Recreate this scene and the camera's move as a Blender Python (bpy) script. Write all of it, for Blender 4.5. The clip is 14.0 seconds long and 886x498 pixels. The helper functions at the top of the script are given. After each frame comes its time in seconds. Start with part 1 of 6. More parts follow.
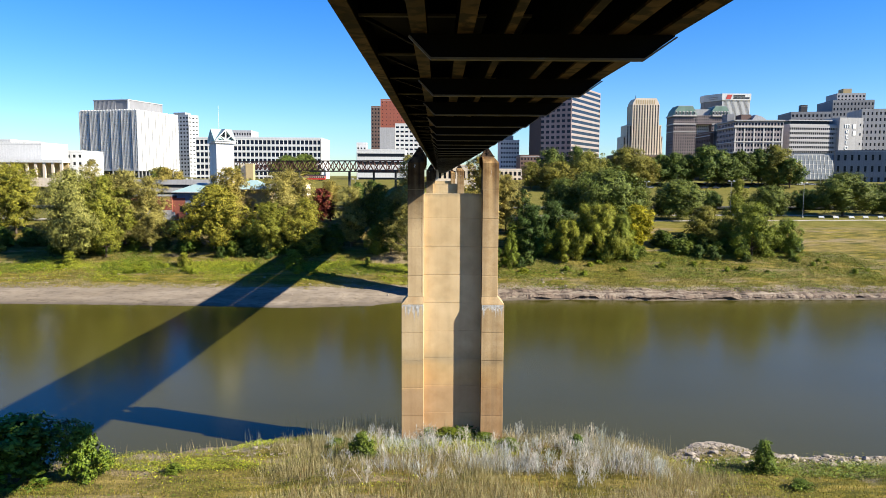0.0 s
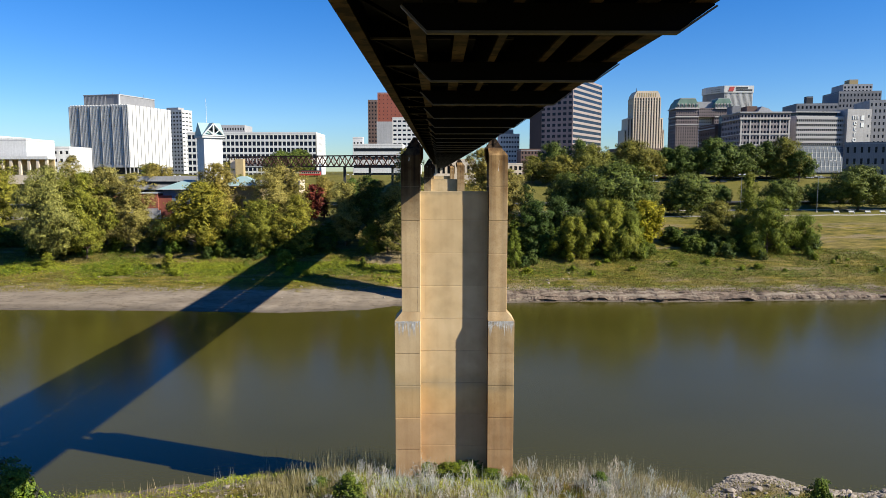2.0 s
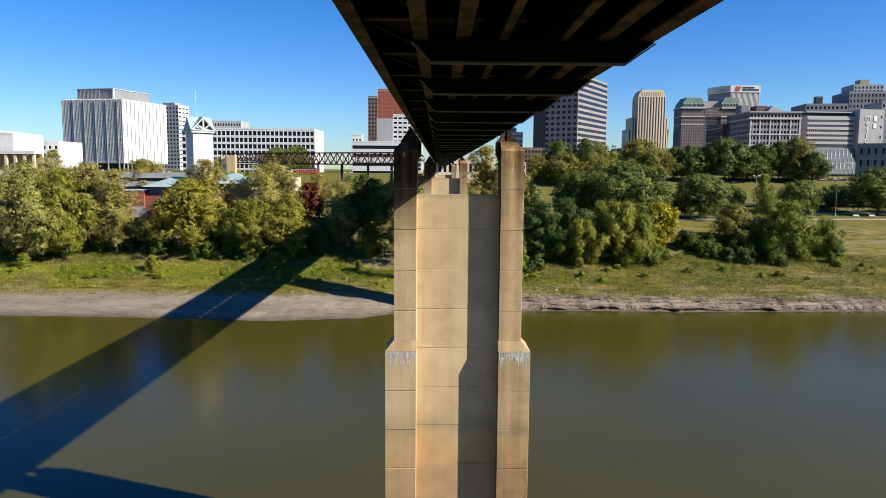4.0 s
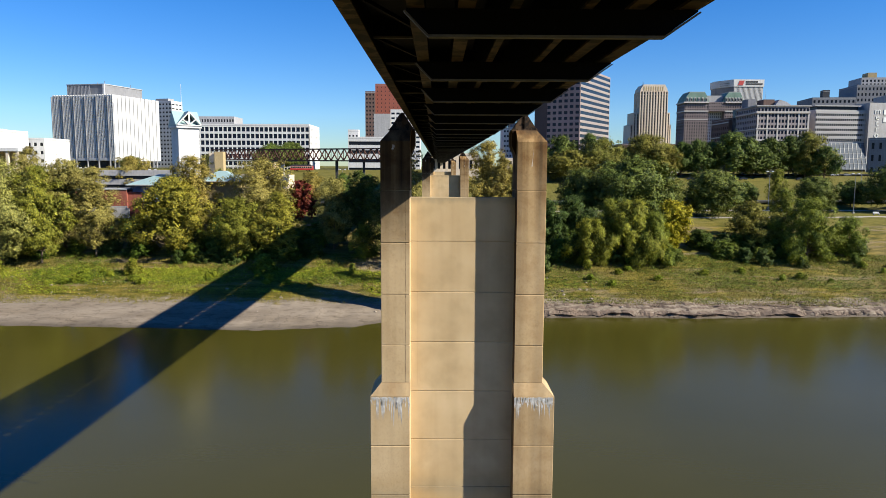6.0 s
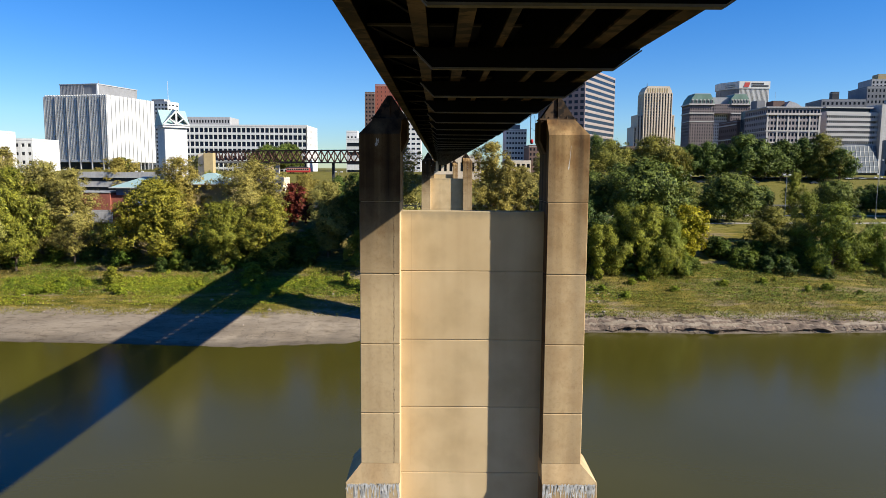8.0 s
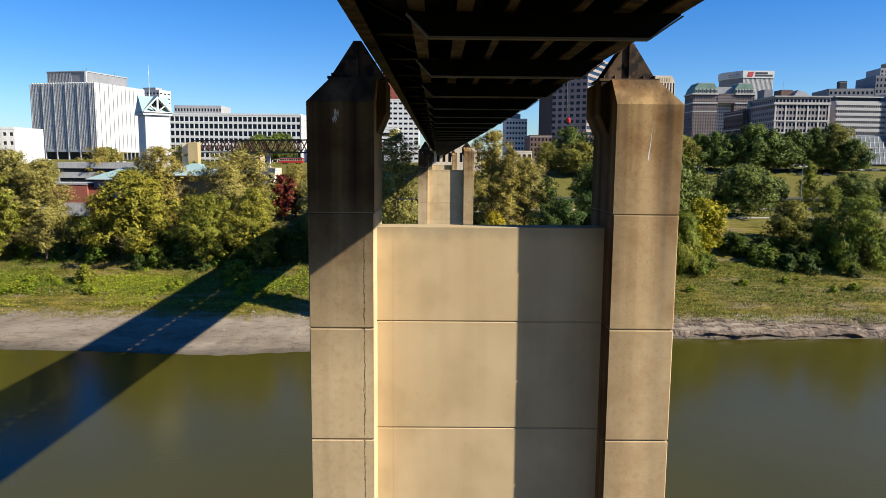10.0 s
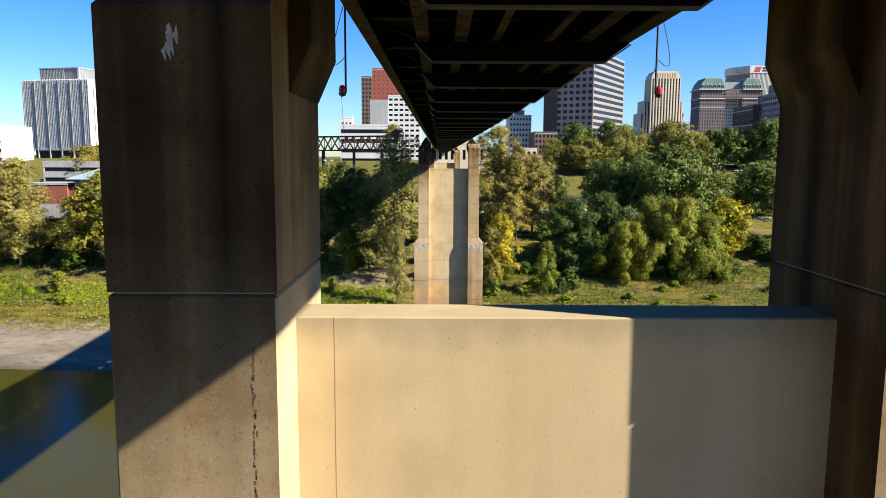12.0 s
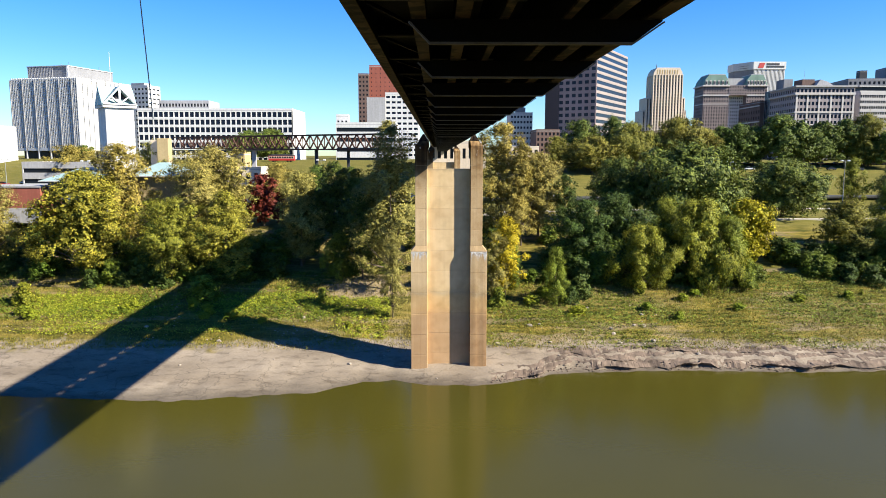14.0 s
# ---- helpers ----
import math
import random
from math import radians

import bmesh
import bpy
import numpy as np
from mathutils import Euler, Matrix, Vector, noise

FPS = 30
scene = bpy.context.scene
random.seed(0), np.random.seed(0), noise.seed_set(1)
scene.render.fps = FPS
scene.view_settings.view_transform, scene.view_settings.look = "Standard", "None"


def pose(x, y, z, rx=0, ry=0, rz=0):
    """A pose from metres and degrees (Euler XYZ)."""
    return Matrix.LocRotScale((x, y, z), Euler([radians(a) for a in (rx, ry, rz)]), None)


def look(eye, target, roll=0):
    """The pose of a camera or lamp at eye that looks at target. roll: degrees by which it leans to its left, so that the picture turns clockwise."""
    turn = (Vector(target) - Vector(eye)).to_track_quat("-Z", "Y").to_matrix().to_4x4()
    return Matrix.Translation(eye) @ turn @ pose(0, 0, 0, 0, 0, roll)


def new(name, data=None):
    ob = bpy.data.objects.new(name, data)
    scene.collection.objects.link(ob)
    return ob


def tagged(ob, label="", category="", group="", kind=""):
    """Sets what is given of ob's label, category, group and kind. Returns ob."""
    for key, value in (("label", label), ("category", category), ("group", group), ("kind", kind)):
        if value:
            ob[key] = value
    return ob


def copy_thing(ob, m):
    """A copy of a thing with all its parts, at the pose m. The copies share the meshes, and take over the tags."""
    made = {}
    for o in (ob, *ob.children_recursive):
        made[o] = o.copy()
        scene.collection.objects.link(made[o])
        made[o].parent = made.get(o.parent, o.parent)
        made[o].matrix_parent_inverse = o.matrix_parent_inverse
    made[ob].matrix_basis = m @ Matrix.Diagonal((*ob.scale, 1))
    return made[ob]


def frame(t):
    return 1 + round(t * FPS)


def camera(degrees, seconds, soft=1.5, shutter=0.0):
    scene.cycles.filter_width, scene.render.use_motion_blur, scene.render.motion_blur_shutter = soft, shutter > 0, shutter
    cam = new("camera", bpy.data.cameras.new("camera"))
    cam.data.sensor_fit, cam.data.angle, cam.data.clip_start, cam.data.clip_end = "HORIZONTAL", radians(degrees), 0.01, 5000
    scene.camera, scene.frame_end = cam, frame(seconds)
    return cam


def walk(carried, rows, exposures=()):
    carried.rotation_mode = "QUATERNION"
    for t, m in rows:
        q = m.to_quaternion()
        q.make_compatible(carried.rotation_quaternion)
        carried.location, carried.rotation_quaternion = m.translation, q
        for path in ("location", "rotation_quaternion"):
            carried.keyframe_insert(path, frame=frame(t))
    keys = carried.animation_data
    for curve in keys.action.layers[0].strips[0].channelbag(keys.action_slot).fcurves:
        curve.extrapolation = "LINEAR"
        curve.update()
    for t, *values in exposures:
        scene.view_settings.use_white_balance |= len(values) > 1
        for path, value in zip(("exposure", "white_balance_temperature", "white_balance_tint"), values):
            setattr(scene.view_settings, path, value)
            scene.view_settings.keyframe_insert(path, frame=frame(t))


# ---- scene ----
cam = camera(63.70, 14.0, soft=0.65)
# time, then x, y, z in metres and the three turns in degrees
PATH = [
    (0, (0.00, -0.00, 37.91, 84.19, -0.30, -0.28)),
    (0.5, (0.00, 3.26, 37.91, 84.50, -0.20, -0.35)),
    (1, (0.00, 6.53, 37.91, 84.53, 0.14, -0.15)),
    (1.5, (0.00, 9.82, 37.91, 84.08, 0.18, -0.22)),
    (2, (0.00, 13.17, 37.91, 83.79, 0.01, -0.39)),
    (2.5, (0.00, 16.59, 37.91, 83.81, -0.09, -0.28)),
    (3, (0.00, 20.06, 37.91, 83.90, -0.31, -0.17)),
    (5.5, (0.00, 37.37, 37.91, 83.27, -0.53, -0.37)),
    (6, (0.00, 40.74, 37.91, 83.40, -0.27, -0.38)),
    (6.5, (0.00, 44.13, 37.91, 83.96, -0.32, -0.34)),
    (7, (0.00, 47.54, 37.91, 83.64, -0.32, -0.35)),
    (7.5, (0.00, 50.97, 37.91, 83.40, -0.36, -0.33)),
    (8, (0.00, 54.41, 37.91, 83.59, -0.39, -0.30)),
    (10.5, (0.00, 71.61, 37.91, 82.76, -0.48, -0.45)),
    (11, (0.00, 74.95, 37.91, 82.98, -0.40, -0.39)),
    (11.5, (0.00, 78.35, 37.91, 82.99, -0.39, -0.46)),
    (12, (0.00, 81.80, 37.91, 82.65, -0.30, -0.27)),
    (12.5, (0.00, 85.21, 37.91, 82.68, -0.22, -0.20)),
    (13, (0.00, 88.64, 37.91, 82.50, -0.09, -0.37)),
    (13.5, (0.00, 92.07, 37.91, 82.85, 0.10, -0.48)),
    (14, (0.00, 95.51, 37.91, 82.56, -0.06, -0.35)),
]
# the clip's camera stops down while the bright water fills its view
EXPOSURES = [(0, 1.5, 6330, 7), (0.6, 1.33, 6300, 7), (1.2, 1.16, 6260, 7), (2.0, 1.06, 6250, 7), (3.2, 1.1, 6260, 7), (8.2, 1.1, 6260, 7), (10.5, 1.12, 6330, 7), (12.0, 1.45, 6350, 7), (13.0, 1.66, 6350, 7), (14, 1.61, 6330, 7)]
walk(cam, [(t, pose(*p)) for t, p in PATH], EXPOSURES)

# ---- world and light ----
SUN_DIR = Vector((1.0, -0.38, 0.732)).normalized()      # towards the sun
elev = math.asin(SUN_DIR.z)
world = bpy.data.worlds.new("sky_world")
scene.world = world
world.use_nodes = True
wn, wl = world.node_tree.nodes, world.node_tree.links
sky = wn.new("ShaderNodeTexSky")
sky.sky_type = "NISHITA"
sky.sun_disc = False
sky.sun_elevation = elev
sky.sun_rotation = math.atan2(SUN_DIR.x, SUN_DIR.y)
sky.altitude = 80
sky.air_density, sky.dust_density, sky.ozone_density = 1.0, 0.1, 2.0
clear = wn.new("ShaderNodeHueSaturation")       # a clear autumn sky, deeper blue
clear.inputs["Saturation"].default_value = 1.45
wl.new(sky.outputs["Color"], clear.inputs["Color"])
cool = wn.new("ShaderNodeMix")
cool.data_type, cool.blend_type = "RGBA", "MULTIPLY"
cool.inputs["Factor"].default_value = 1.0
cool.inputs["B"].default_value = (0.74, 0.94, 1.36, 1)
wl.new(clear.outputs["Color"], cool.inputs["A"])
wl.new(cool.outputs["Result"], wn["Background"].inputs["Color"])
wn["Background"].inputs["Strength"].default_value = 0.05
sun_data = bpy.data.lights.new("sun", "SUN")
sun_data.energy, sun_data.angle, sun_data.color = 5.0, radians(0.53), (1.0, 0.91, 0.76)
sun = new("sun", sun_data)
sun.matrix_world = look((200, -100, 300), Vector((200, -100, 300)) - SUN_DIR)

# ---- materials ----
TONE = 0.77     # one common step for all base colours


def material(name, color, rough=0.8, metal=0.0, spec=0.5):
    m = bpy.data.materials.new(name)
    m.use_nodes = True
    b = m.node_tree.nodes["Principled BSDF"]
    b.inputs["Base Color"].default_value = (*(v * TONE for v in color), 1)
    b.inputs["Roughness"].default_value = rough
    b.inputs["Metallic"].default_value = metal
    b.inputs["Specular IOR Level"].default_value = spec
    return m


def tex(m, kind, scale, detail=6.0, stretch=None, vec="Object"):
    n, l = m.node_tree.nodes, m.node_tree.links
    t = n.new("ShaderNodeTexNoise" if kind == "noise" else "ShaderNodeTexVoronoi")
    t.inputs["Scale"].default_value = scale
    if kind == "noise":
        t.inputs["Detail"].default_value = detail
    if vec == "World":
        src = n.new("ShaderNodeNewGeometry").outputs["Position"]
    else:
        src = n.new("ShaderNodeTexCoord").outputs[vec]
    if stretch:
        mp = n.new("ShaderNodeMapping")
        mp.inputs["Scale"].default_value = stretch
        l.new(src, mp.inputs["Vector"])
        src = mp.outputs["Vector"]
    l.new(src, t.inputs["Vector"])
    return t.outputs["Fac"] if kind == "noise" else t.outputs["Distance"]


def ramp(m, fac, stops):
    n, l = m.node_tree.nodes, m.node_tree.links
    r = n.new("ShaderNodeValToRGB")
    while len(r.color_ramp.elements) < len(stops):
        r.color_ramp.elements.new(0.5)
    for e, (p, c) in zip(r.color_ramp.elements, stops):
        e.position = p
        e.color = (*c, 1) if len(c) == 3 else c
    l.new(fac, r.inputs["Fac"])
    return r.outputs["Color"]


def grey(*stops):
    return [(p, (v, v, v)) for p, v in stops]


def mixed(m, fac, a, b, mode="MIX"):
    n, l = m.node_tree.nodes, m.node_tree.links
    x = n.new("ShaderNodeMix")
    x.data_type, x.blend_type = "RGBA", mode
    for sock, v in ((x.inputs["Factor"], fac), (x.inputs["A"], a), (x.inputs["B"], b)):
        if isinstance(v, (int, float)):
            sock.default_value = v
        elif isinstance(v, tuple):
            sock.default_value = (*v, 1)
        else:
            l.new(v, sock)
    return x.outputs["Result"]


def paint(m, color):
    color = mixed(m, 1.0, color, (TONE, TONE, TONE), "MULTIPLY")
    m.node_tree.links.new(color, m.node_tree.nodes["Principled BSDF"].inputs["Base Color"])


def relief(m, height, strength, distance):
    n, l = m.node_tree.nodes, m.node_tree.links
    b = n.new("ShaderNodeBump")
    b.inputs["Strength"].default_value, b.inputs["Distance"].default_value = strength, distance
    l.new(height, b.inputs["Height"])
    l.new(b.outputs["Normal"], n["Principled BSDF"].inputs["Normal"])


def random_value(m):
    return m.node_tree.nodes.new("ShaderNodeObjectInfo").outputs["Random"]


def weathered(name, color, rough, spread=0.18, scale=0.6, streak=0.0, metal=0.0, bump=0.15, vec="Object", rand=0.0):
    """A surface with two scales of tone, rain streaks and a fine relief."""
    m = material(name, color, rough, metal, 0.25)
    broad = tex(m, "noise", scale, 5, vec=vec)
    fine = tex(m, "noise", scale * 22, 4, vec=vec)
    lo = tuple(c * (1 - spread) for c in color)
    hi = tuple(min(1, c * (1 + spread)) for c in color)
    c = ramp(m, broad, [(0.3, lo), (0.7, hi)])
    c = mixed(m, 0.35, c, ramp(m, fine, grey((0.3, 0.55), (0.7, 1.0))), "MULTIPLY")
    if streak:
        s = tex(m, "noise", 1.0, 5, (1.6, 1.6, 0.06), vec)
        c = mixed(m, streak, c, ramp(m, s, grey((0.38, 0.35), (0.6, 1.0))), "MULTIPLY")
    if rand:
        c = mixed(m, rand, c, ramp(m, random_value(m), grey((0.0, 0.6), (1.0, 1.0))), "MULTIPLY")
    paint(m, c)
    if bump:
        relief(m, fine, bump, 0.02)
    return m


def concrete_material(name="pier_concrete", dirt=0.0, low=29.0, span=10.5, soot_shade=1.0, least=0.16):
    """Buff concrete of the piers: pour tones, brown rain streaks, pits, and a silt stain from old floods."""
    m = material(name, (0.46, 0.36, 0.23), 0.88, spec=0.25)
    n, l = m.node_tree.nodes, m.node_tree.links
    broad = tex(m, "noise", 0.35, 5, vec="World")
    c = ramp(m, broad, [(0.3, (0.66, 0.475, 0.262)), (0.72, (0.78, 0.585, 0.345))])
    c = mixed(m, 0.7, c, ramp(m, random_value(m), grey((0.0, 0.86), (1.0, 1.0))), "MULTIPLY")
    streaks = tex(m, "noise", 1.0, 6, (1.3, 1.3, 0.05), "World")
    c = mixed(m, 0.22 if dirt else 0.1, c, ramp(m, streaks, [(0.36, (0.42, 0.36, 0.29)), (0.56, (1, 1, 1))]), "MULTIPLY")
    geo = n.new("ShaderNodeNewGeometry")
    sep = n.new("ShaderNodeSeparateXYZ")
    l.new(geo.outputs["Position"], sep.inputs[0])
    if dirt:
        # soot and algae that run down from the column heads, with painted-in shade where scaled darker
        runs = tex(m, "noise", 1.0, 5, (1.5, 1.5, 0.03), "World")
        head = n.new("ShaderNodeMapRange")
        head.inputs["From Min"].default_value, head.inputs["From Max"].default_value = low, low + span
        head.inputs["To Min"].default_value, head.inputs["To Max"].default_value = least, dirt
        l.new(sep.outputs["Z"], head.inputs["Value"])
        c = mixed(m, head.outputs["Result"], c, mixed(m, 1.0, c, ramp(m, runs, [(p, tuple(v * soot_shade for v in q)) for p, q in ((0.36, (0.12, 0.086, 0.054)), (0.5, (0.36, 0.285, 0.19)), (0.66, (0.70, 0.61, 0.47)))]), "MULTIPLY"))
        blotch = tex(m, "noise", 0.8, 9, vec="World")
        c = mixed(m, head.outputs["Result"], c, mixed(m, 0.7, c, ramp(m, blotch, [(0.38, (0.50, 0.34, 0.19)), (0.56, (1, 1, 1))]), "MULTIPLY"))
        pores = tex(m, "noise", 34.0, 3, vec="World")
        c = mixed(m, 0.6, c, ramp(m, pores, [(0.29, (0.3, 0.24, 0.17)), (0.36, (1, 1, 1))]), "MULTIPLY")
        rusts = tex(m, "noise", 21.0, 3.5, vec="World")
        c = mixed(m, head.outputs["Result"], c, mixed(m, 0.5, c, ramp(m, rusts, [(0.31, (0.16, 0.08, 0.035)), (0.38, (1, 1, 1)), (0.67, (1, 1, 1)), (0.71, (1.9, 1.8, 1.6))]), "MULTIPLY"))
        spots = tex(m, "noise", 6.0, 9, vec="World")
        c = mixed(m, 0.22, c, ramp(m, spots, [(0.3, (0.5, 0.44, 0.36)), (0.5, (1, 1, 1)), (0.66, (1, 1, 1)), (0.74, (1.2, 1.16, 1.1))]), "MULTIPLY")
    else:
        # olive blotches, fine pocks and a grey damp edge under the wall's top
        blotch = tex(m, "noise", 0.55, 8, vec="World")
        c = mixed(m, 0.45, c, ramp(m, blotch, [(0.34, (0.70, 0.70, 0.64)), (0.52, (0.95, 0.95, 0.93)), (0.7, (1, 1, 1))]), "MULTIPLY")
        pocks = tex(m, "noise", 17.0, 2, vec="World")
        c = mixed(m, 0.6, c, ramp(m, pocks, [(0.235, (0.3, 0.24, 0.17)), (0.27, (1, 1, 1))]), "MULTIPLY")
        damp = n.new("ShaderNodeMath")
        damp.operation = "MULTIPLY_ADD"
        damp.inputs[1].default_value = 0.9
        l.new(tex(m, "noise", 1.6, 6, (1.0, 1.0, 0.5), "World"), damp.inputs[0])
        l.new(sep.outputs["Z"], damp.inputs[2])
        rim = n.new("ShaderNodeMapRange")
        rim.inputs["From Min"].default_value, rim.inputs["From Max"].default_value = 35.72, 36.1
        rim.inputs["To Min"].default_value, rim.inputs["To Max"].default_value = 0.0, 0.75
        l.new(damp.outputs[0], rim.inputs["Value"])
        c = mixed(m, rim.outputs["Result"], c, mixed(m, 1.0, c, (0.70, 0.74, 0.80), "MULTIPLY"))
    grain = tex(m, "noise", 26.0, 6, vec="World")
    c = mixed(m, 0.3 if dirt else 0.14, c, ramp(m, grain, grey((0.35, 0.7), (0.6, 1.0))), "MULTIPLY")
    pits = tex(m, "voronoi", 3.4, vec="World")
    c = mixed(m, 0.3, c, ramp(m, pits, grey((0.015, 0.3), (0.04, 1.0))), "MULTIPLY")
    # flood line: silt on the foot of the pier
    wob = n.new("ShaderNodeMath")
    wob.operation = "MULTIPLY_ADD"
    wob.inputs[1].default_value = 1.6
    l.new(broad, wob.inputs[0])
    l.new(sep.outputs["Z"], wob.inputs[2])
    rng = n.new("ShaderNodeMapRange")
    rng.inputs["From Min"].default_value, rng.inputs["From Max"].default_value = 2.0, 17.0
    l.new(wob.outputs[0], rng.inputs["Value"])
    stain = ramp(m, rng.outputs["Result"], [(0.0, (0.60, 0.43, 0.32)), (0.60, (0.68, 0.52, 0.41)), (0.68, (0.93, 0.74, 0.48)), (0.82, (0.90, 0.80, 0.60)), (0.87, (0.60, 0.63, 0.64)), (0.93, (0.85, 0.82, 0.74)), (1.0, (1, 1, 1))])
    c = mixed(m, 0.62, c, stain, "MULTIPLY")
    paint(m, c)
    relief(m, grain, 0.12, 0.015)
    return m


def leaf_material(name, a, b, trans=0.06):
    m = material(name, a, 0.6, spec=0.2)
    n, l = m.node_tree.nodes, m.node_tree.links
    geo = n.new("ShaderNodeNewGeometry")
    c = ramp(m, geo.outputs["Random Per Island"], [(0.0, tuple(v * 0.7 for v in a)), (1.0, b)])
    patch = tex(m, "noise", 0.25, 3, vec="World")
    c = mixed(m, 0.55, c, ramp(m, patch, grey((0.35, 0.55), (0.65, 1.15))), "MULTIPLY")
    tone = ramp(m, random_value(m), [(0.0, (0.8, 0.92, 0.85)), (0.5, (1, 1, 1)), (1.0, (1.12, 1.03, 0.85))])
    c = mixed(m, 1.0, c, tone, "MULTIPLY")
    paint(m, c)
    t = n.new("ShaderNodeBsdfTranslucent")
    c = mixed(m, 1.0, c, (TONE, TONE, TONE), "MULTIPLY")
    l.new(c, t.inputs["Color"])
    mx = n.new("ShaderNodeMixShader")
    mx.inputs[0].default_value = trans
    l.new(n["Principled BSDF"].outputs[0], mx.inputs[1])
    l.new(t.outputs[0], mx.inputs[2])
    l.new(mx.outputs[0], n["Material Output"].inputs["Surface"])
    return m


def ground_material():
    """Grass in bands along the slope, lawn above it, bare mud with cracks by the water."""
    m = material("river_bank", (0.2, 0.2, 0.08), 0.95, spec=0.15)
    n, l = m.node_tree.nodes, m.node_tree.links
    sep = n.new("ShaderNodeSeparateXYZ")
    l.new(n.new("ShaderNodeNewGeometry").outputs["Position"], sep.inputs[0])
    broad = tex(m, "noise", 0.045, 6, vec="World")
    mid = tex(m, "noise", 0.5, 7, (0.35, 1.3, 1), "World")
    fine = tex(m, "noise", 2.6, 6, vec="World")
    grass = ramp(m, mid, [(0.32, (0.052, 0.06, 0.008)), (0.5, (0.155, 0.13, 0.018)), (0.68, (0.29, 0.215, 0.045))])
    dry = ramp(m, mid, [(0.3, (0.115, 0.092, 0.026)), (0.7, (0.27, 0.205, 0.07))])
    grass = mixed(m, ramp(m, broad, grey((0.46, 0.0), (0.6, 0.8))), grass, dry)
    bare = tex(m, "noise", 0.16, 8, (0.3, 1.6, 1), "World")
    grass = mixed(m, ramp(m, bare, grey((0.55, 0.0), (0.63, 0.75))), grass, (0.27, 0.205, 0.12))
    # trodden sandy earth beside the far pier
    away = n.new("ShaderNodeVectorMath")
    away.operation = "MULTIPLY_ADD"
    away.inputs[1].default_value, away.inputs[2].default_value = (0.105, 0.19, 0.0), (16.5 * 0.105, -253.0 * 0.19, 0.0)
    l.new(n.new("ShaderNodeNewGeometry").outputs["Position"], away.inputs[0])
    span = n.new("ShaderNodeVectorMath")
    span.operation = "LENGTH"
    l.new(away.outputs[0], span.inputs[0])
    worn = n.new("ShaderNodeMath")
    worn.operation = "ADD"
    l.new(span.outputs["Value"], worn.inputs[0])
    l.new(mid, worn.inputs[1])
    half = n.new("ShaderNodeMath")
    half.operation = "MULTIPLY"
    half.inputs[1].default_value = 0.5
    l.new(worn.outputs[0], half.inputs[0])
    grass = mixed(m, ramp(m, half.outputs[0], grey((0.0, 0.9), (0.6, 0.9), (0.8, 0.0))), grass, (0.34, 0.26, 0.165))
    grass = mixed(m, 0.6, grass, ramp(m, fine, grey((0.3, 0.4), (0.65, 1.15))), "MULTIPLY")
    mud = ramp(m, tex(m, "noise", 0.10, 7, (0.4, 1.2, 1), "World"), [(0.3, (0.20, 0.158, 0.115)), (0.7, (0.325, 0.268, 0.205))])
    layers = tex(m, "noise", 0.9, 9, (0.4, 0.9, 2.0), "World")
    mud = mixed(m, 0.4, mud, ramp(m, layers, [(0.34, (0.36, 0.31, 0.27)), (0.46, (1, 1, 1)), (0.7, (1.12, 1.1, 1.06))]), "MULTIPLY")
    warp = n.new("ShaderNodeTexNoise")
    warp.inputs["Scale"].default_value, warp.inputs["Detail"].default_value = 0.4, 5
    l.new(n.new("ShaderNodeNewGeometry").outputs["Position"], warp.inputs["Vector"])
    bent = n.new("ShaderNodeVectorMath")
    bent.operation = "MULTIPLY_ADD"
    bent.inputs[1].default_value = (5, 5, 5)
    l.new(warp.outputs["Color"], bent.inputs[0])
    l.new(n.new("ShaderNodeNewGeometry").outputs["Position"], bent.inputs[2])
    cracks = n.new("ShaderNodeTexVoronoi")
    cracks.feature = "DISTANCE_TO_EDGE"
    cracks.inputs["Scale"].default_value = 0.13
    l.new(bent.outputs[0], cracks.inputs["Vector"])
    mud = mixed(m, 0.45, mud, ramp(m, cracks.outputs["Distance"], grey((0.0, 0.3), (0.022, 1.0))), "MULTIPLY")
    mud = mixed(m, 0.3, mud, ramp(m, fine, grey((0.3, 0.6), (0.65, 1.1))), "MULTIPLY")
    lawn = ramp(m, mid, [(0.3, (0.11, 0.105, 0.016)), (0.7, (0.185, 0.155, 0.034))])
    # height with a ragged edge
    rag = n.new("ShaderNodeMath")
    rag.operation = "MULTIPLY_ADD"
    rag.inputs[1].default_value = -2.6
    l.new(tex(m, "noise", 0.3, 7, vec="World"), rag.inputs[0])
    l.new(sep.outputs["Z"], rag.inputs[2])
    far = n.new("ShaderNodeMapRange")
    far.inputs["From Min"].default_value, far.inputs["From Max"].default_value = 17.0, 19.0
    l.new(sep.outputs["Z"], far.inputs["Value"])
    c = mixed(m, far.outputs["Result"], grass, lawn)
    edge = n.new("ShaderNodeMapRange")
    edge.inputs["From Min"].default_value, edge.inputs["From Max"].default_value = 1.2, 1.8
    # grass grows closer to the water on the near bank
    bank = n.new("ShaderNodeMapRange")
    bank.inputs["From Min"].default_value, bank.inputs["From Max"].default_value = 150.0, 160.0
    bank.inputs["To Min"].default_value, bank.inputs["To Max"].default_value = 1.5, 0.0
    l.new(sep.outputs["Y"], bank.inputs["Value"])
    lifted = n.new("ShaderNodeMath")
    lifted.operation = "ADD"
    l.new(rag.outputs[0], lifted.inputs[0])
    l.new(bank.outputs["Result"], lifted.inputs[1])
    l.new(lifted.outputs[0], edge.inputs["Value"])
    c = mixed(m, edge.outputs["Result"], mud, c)
    wet = n.new("ShaderNodeMapRange")
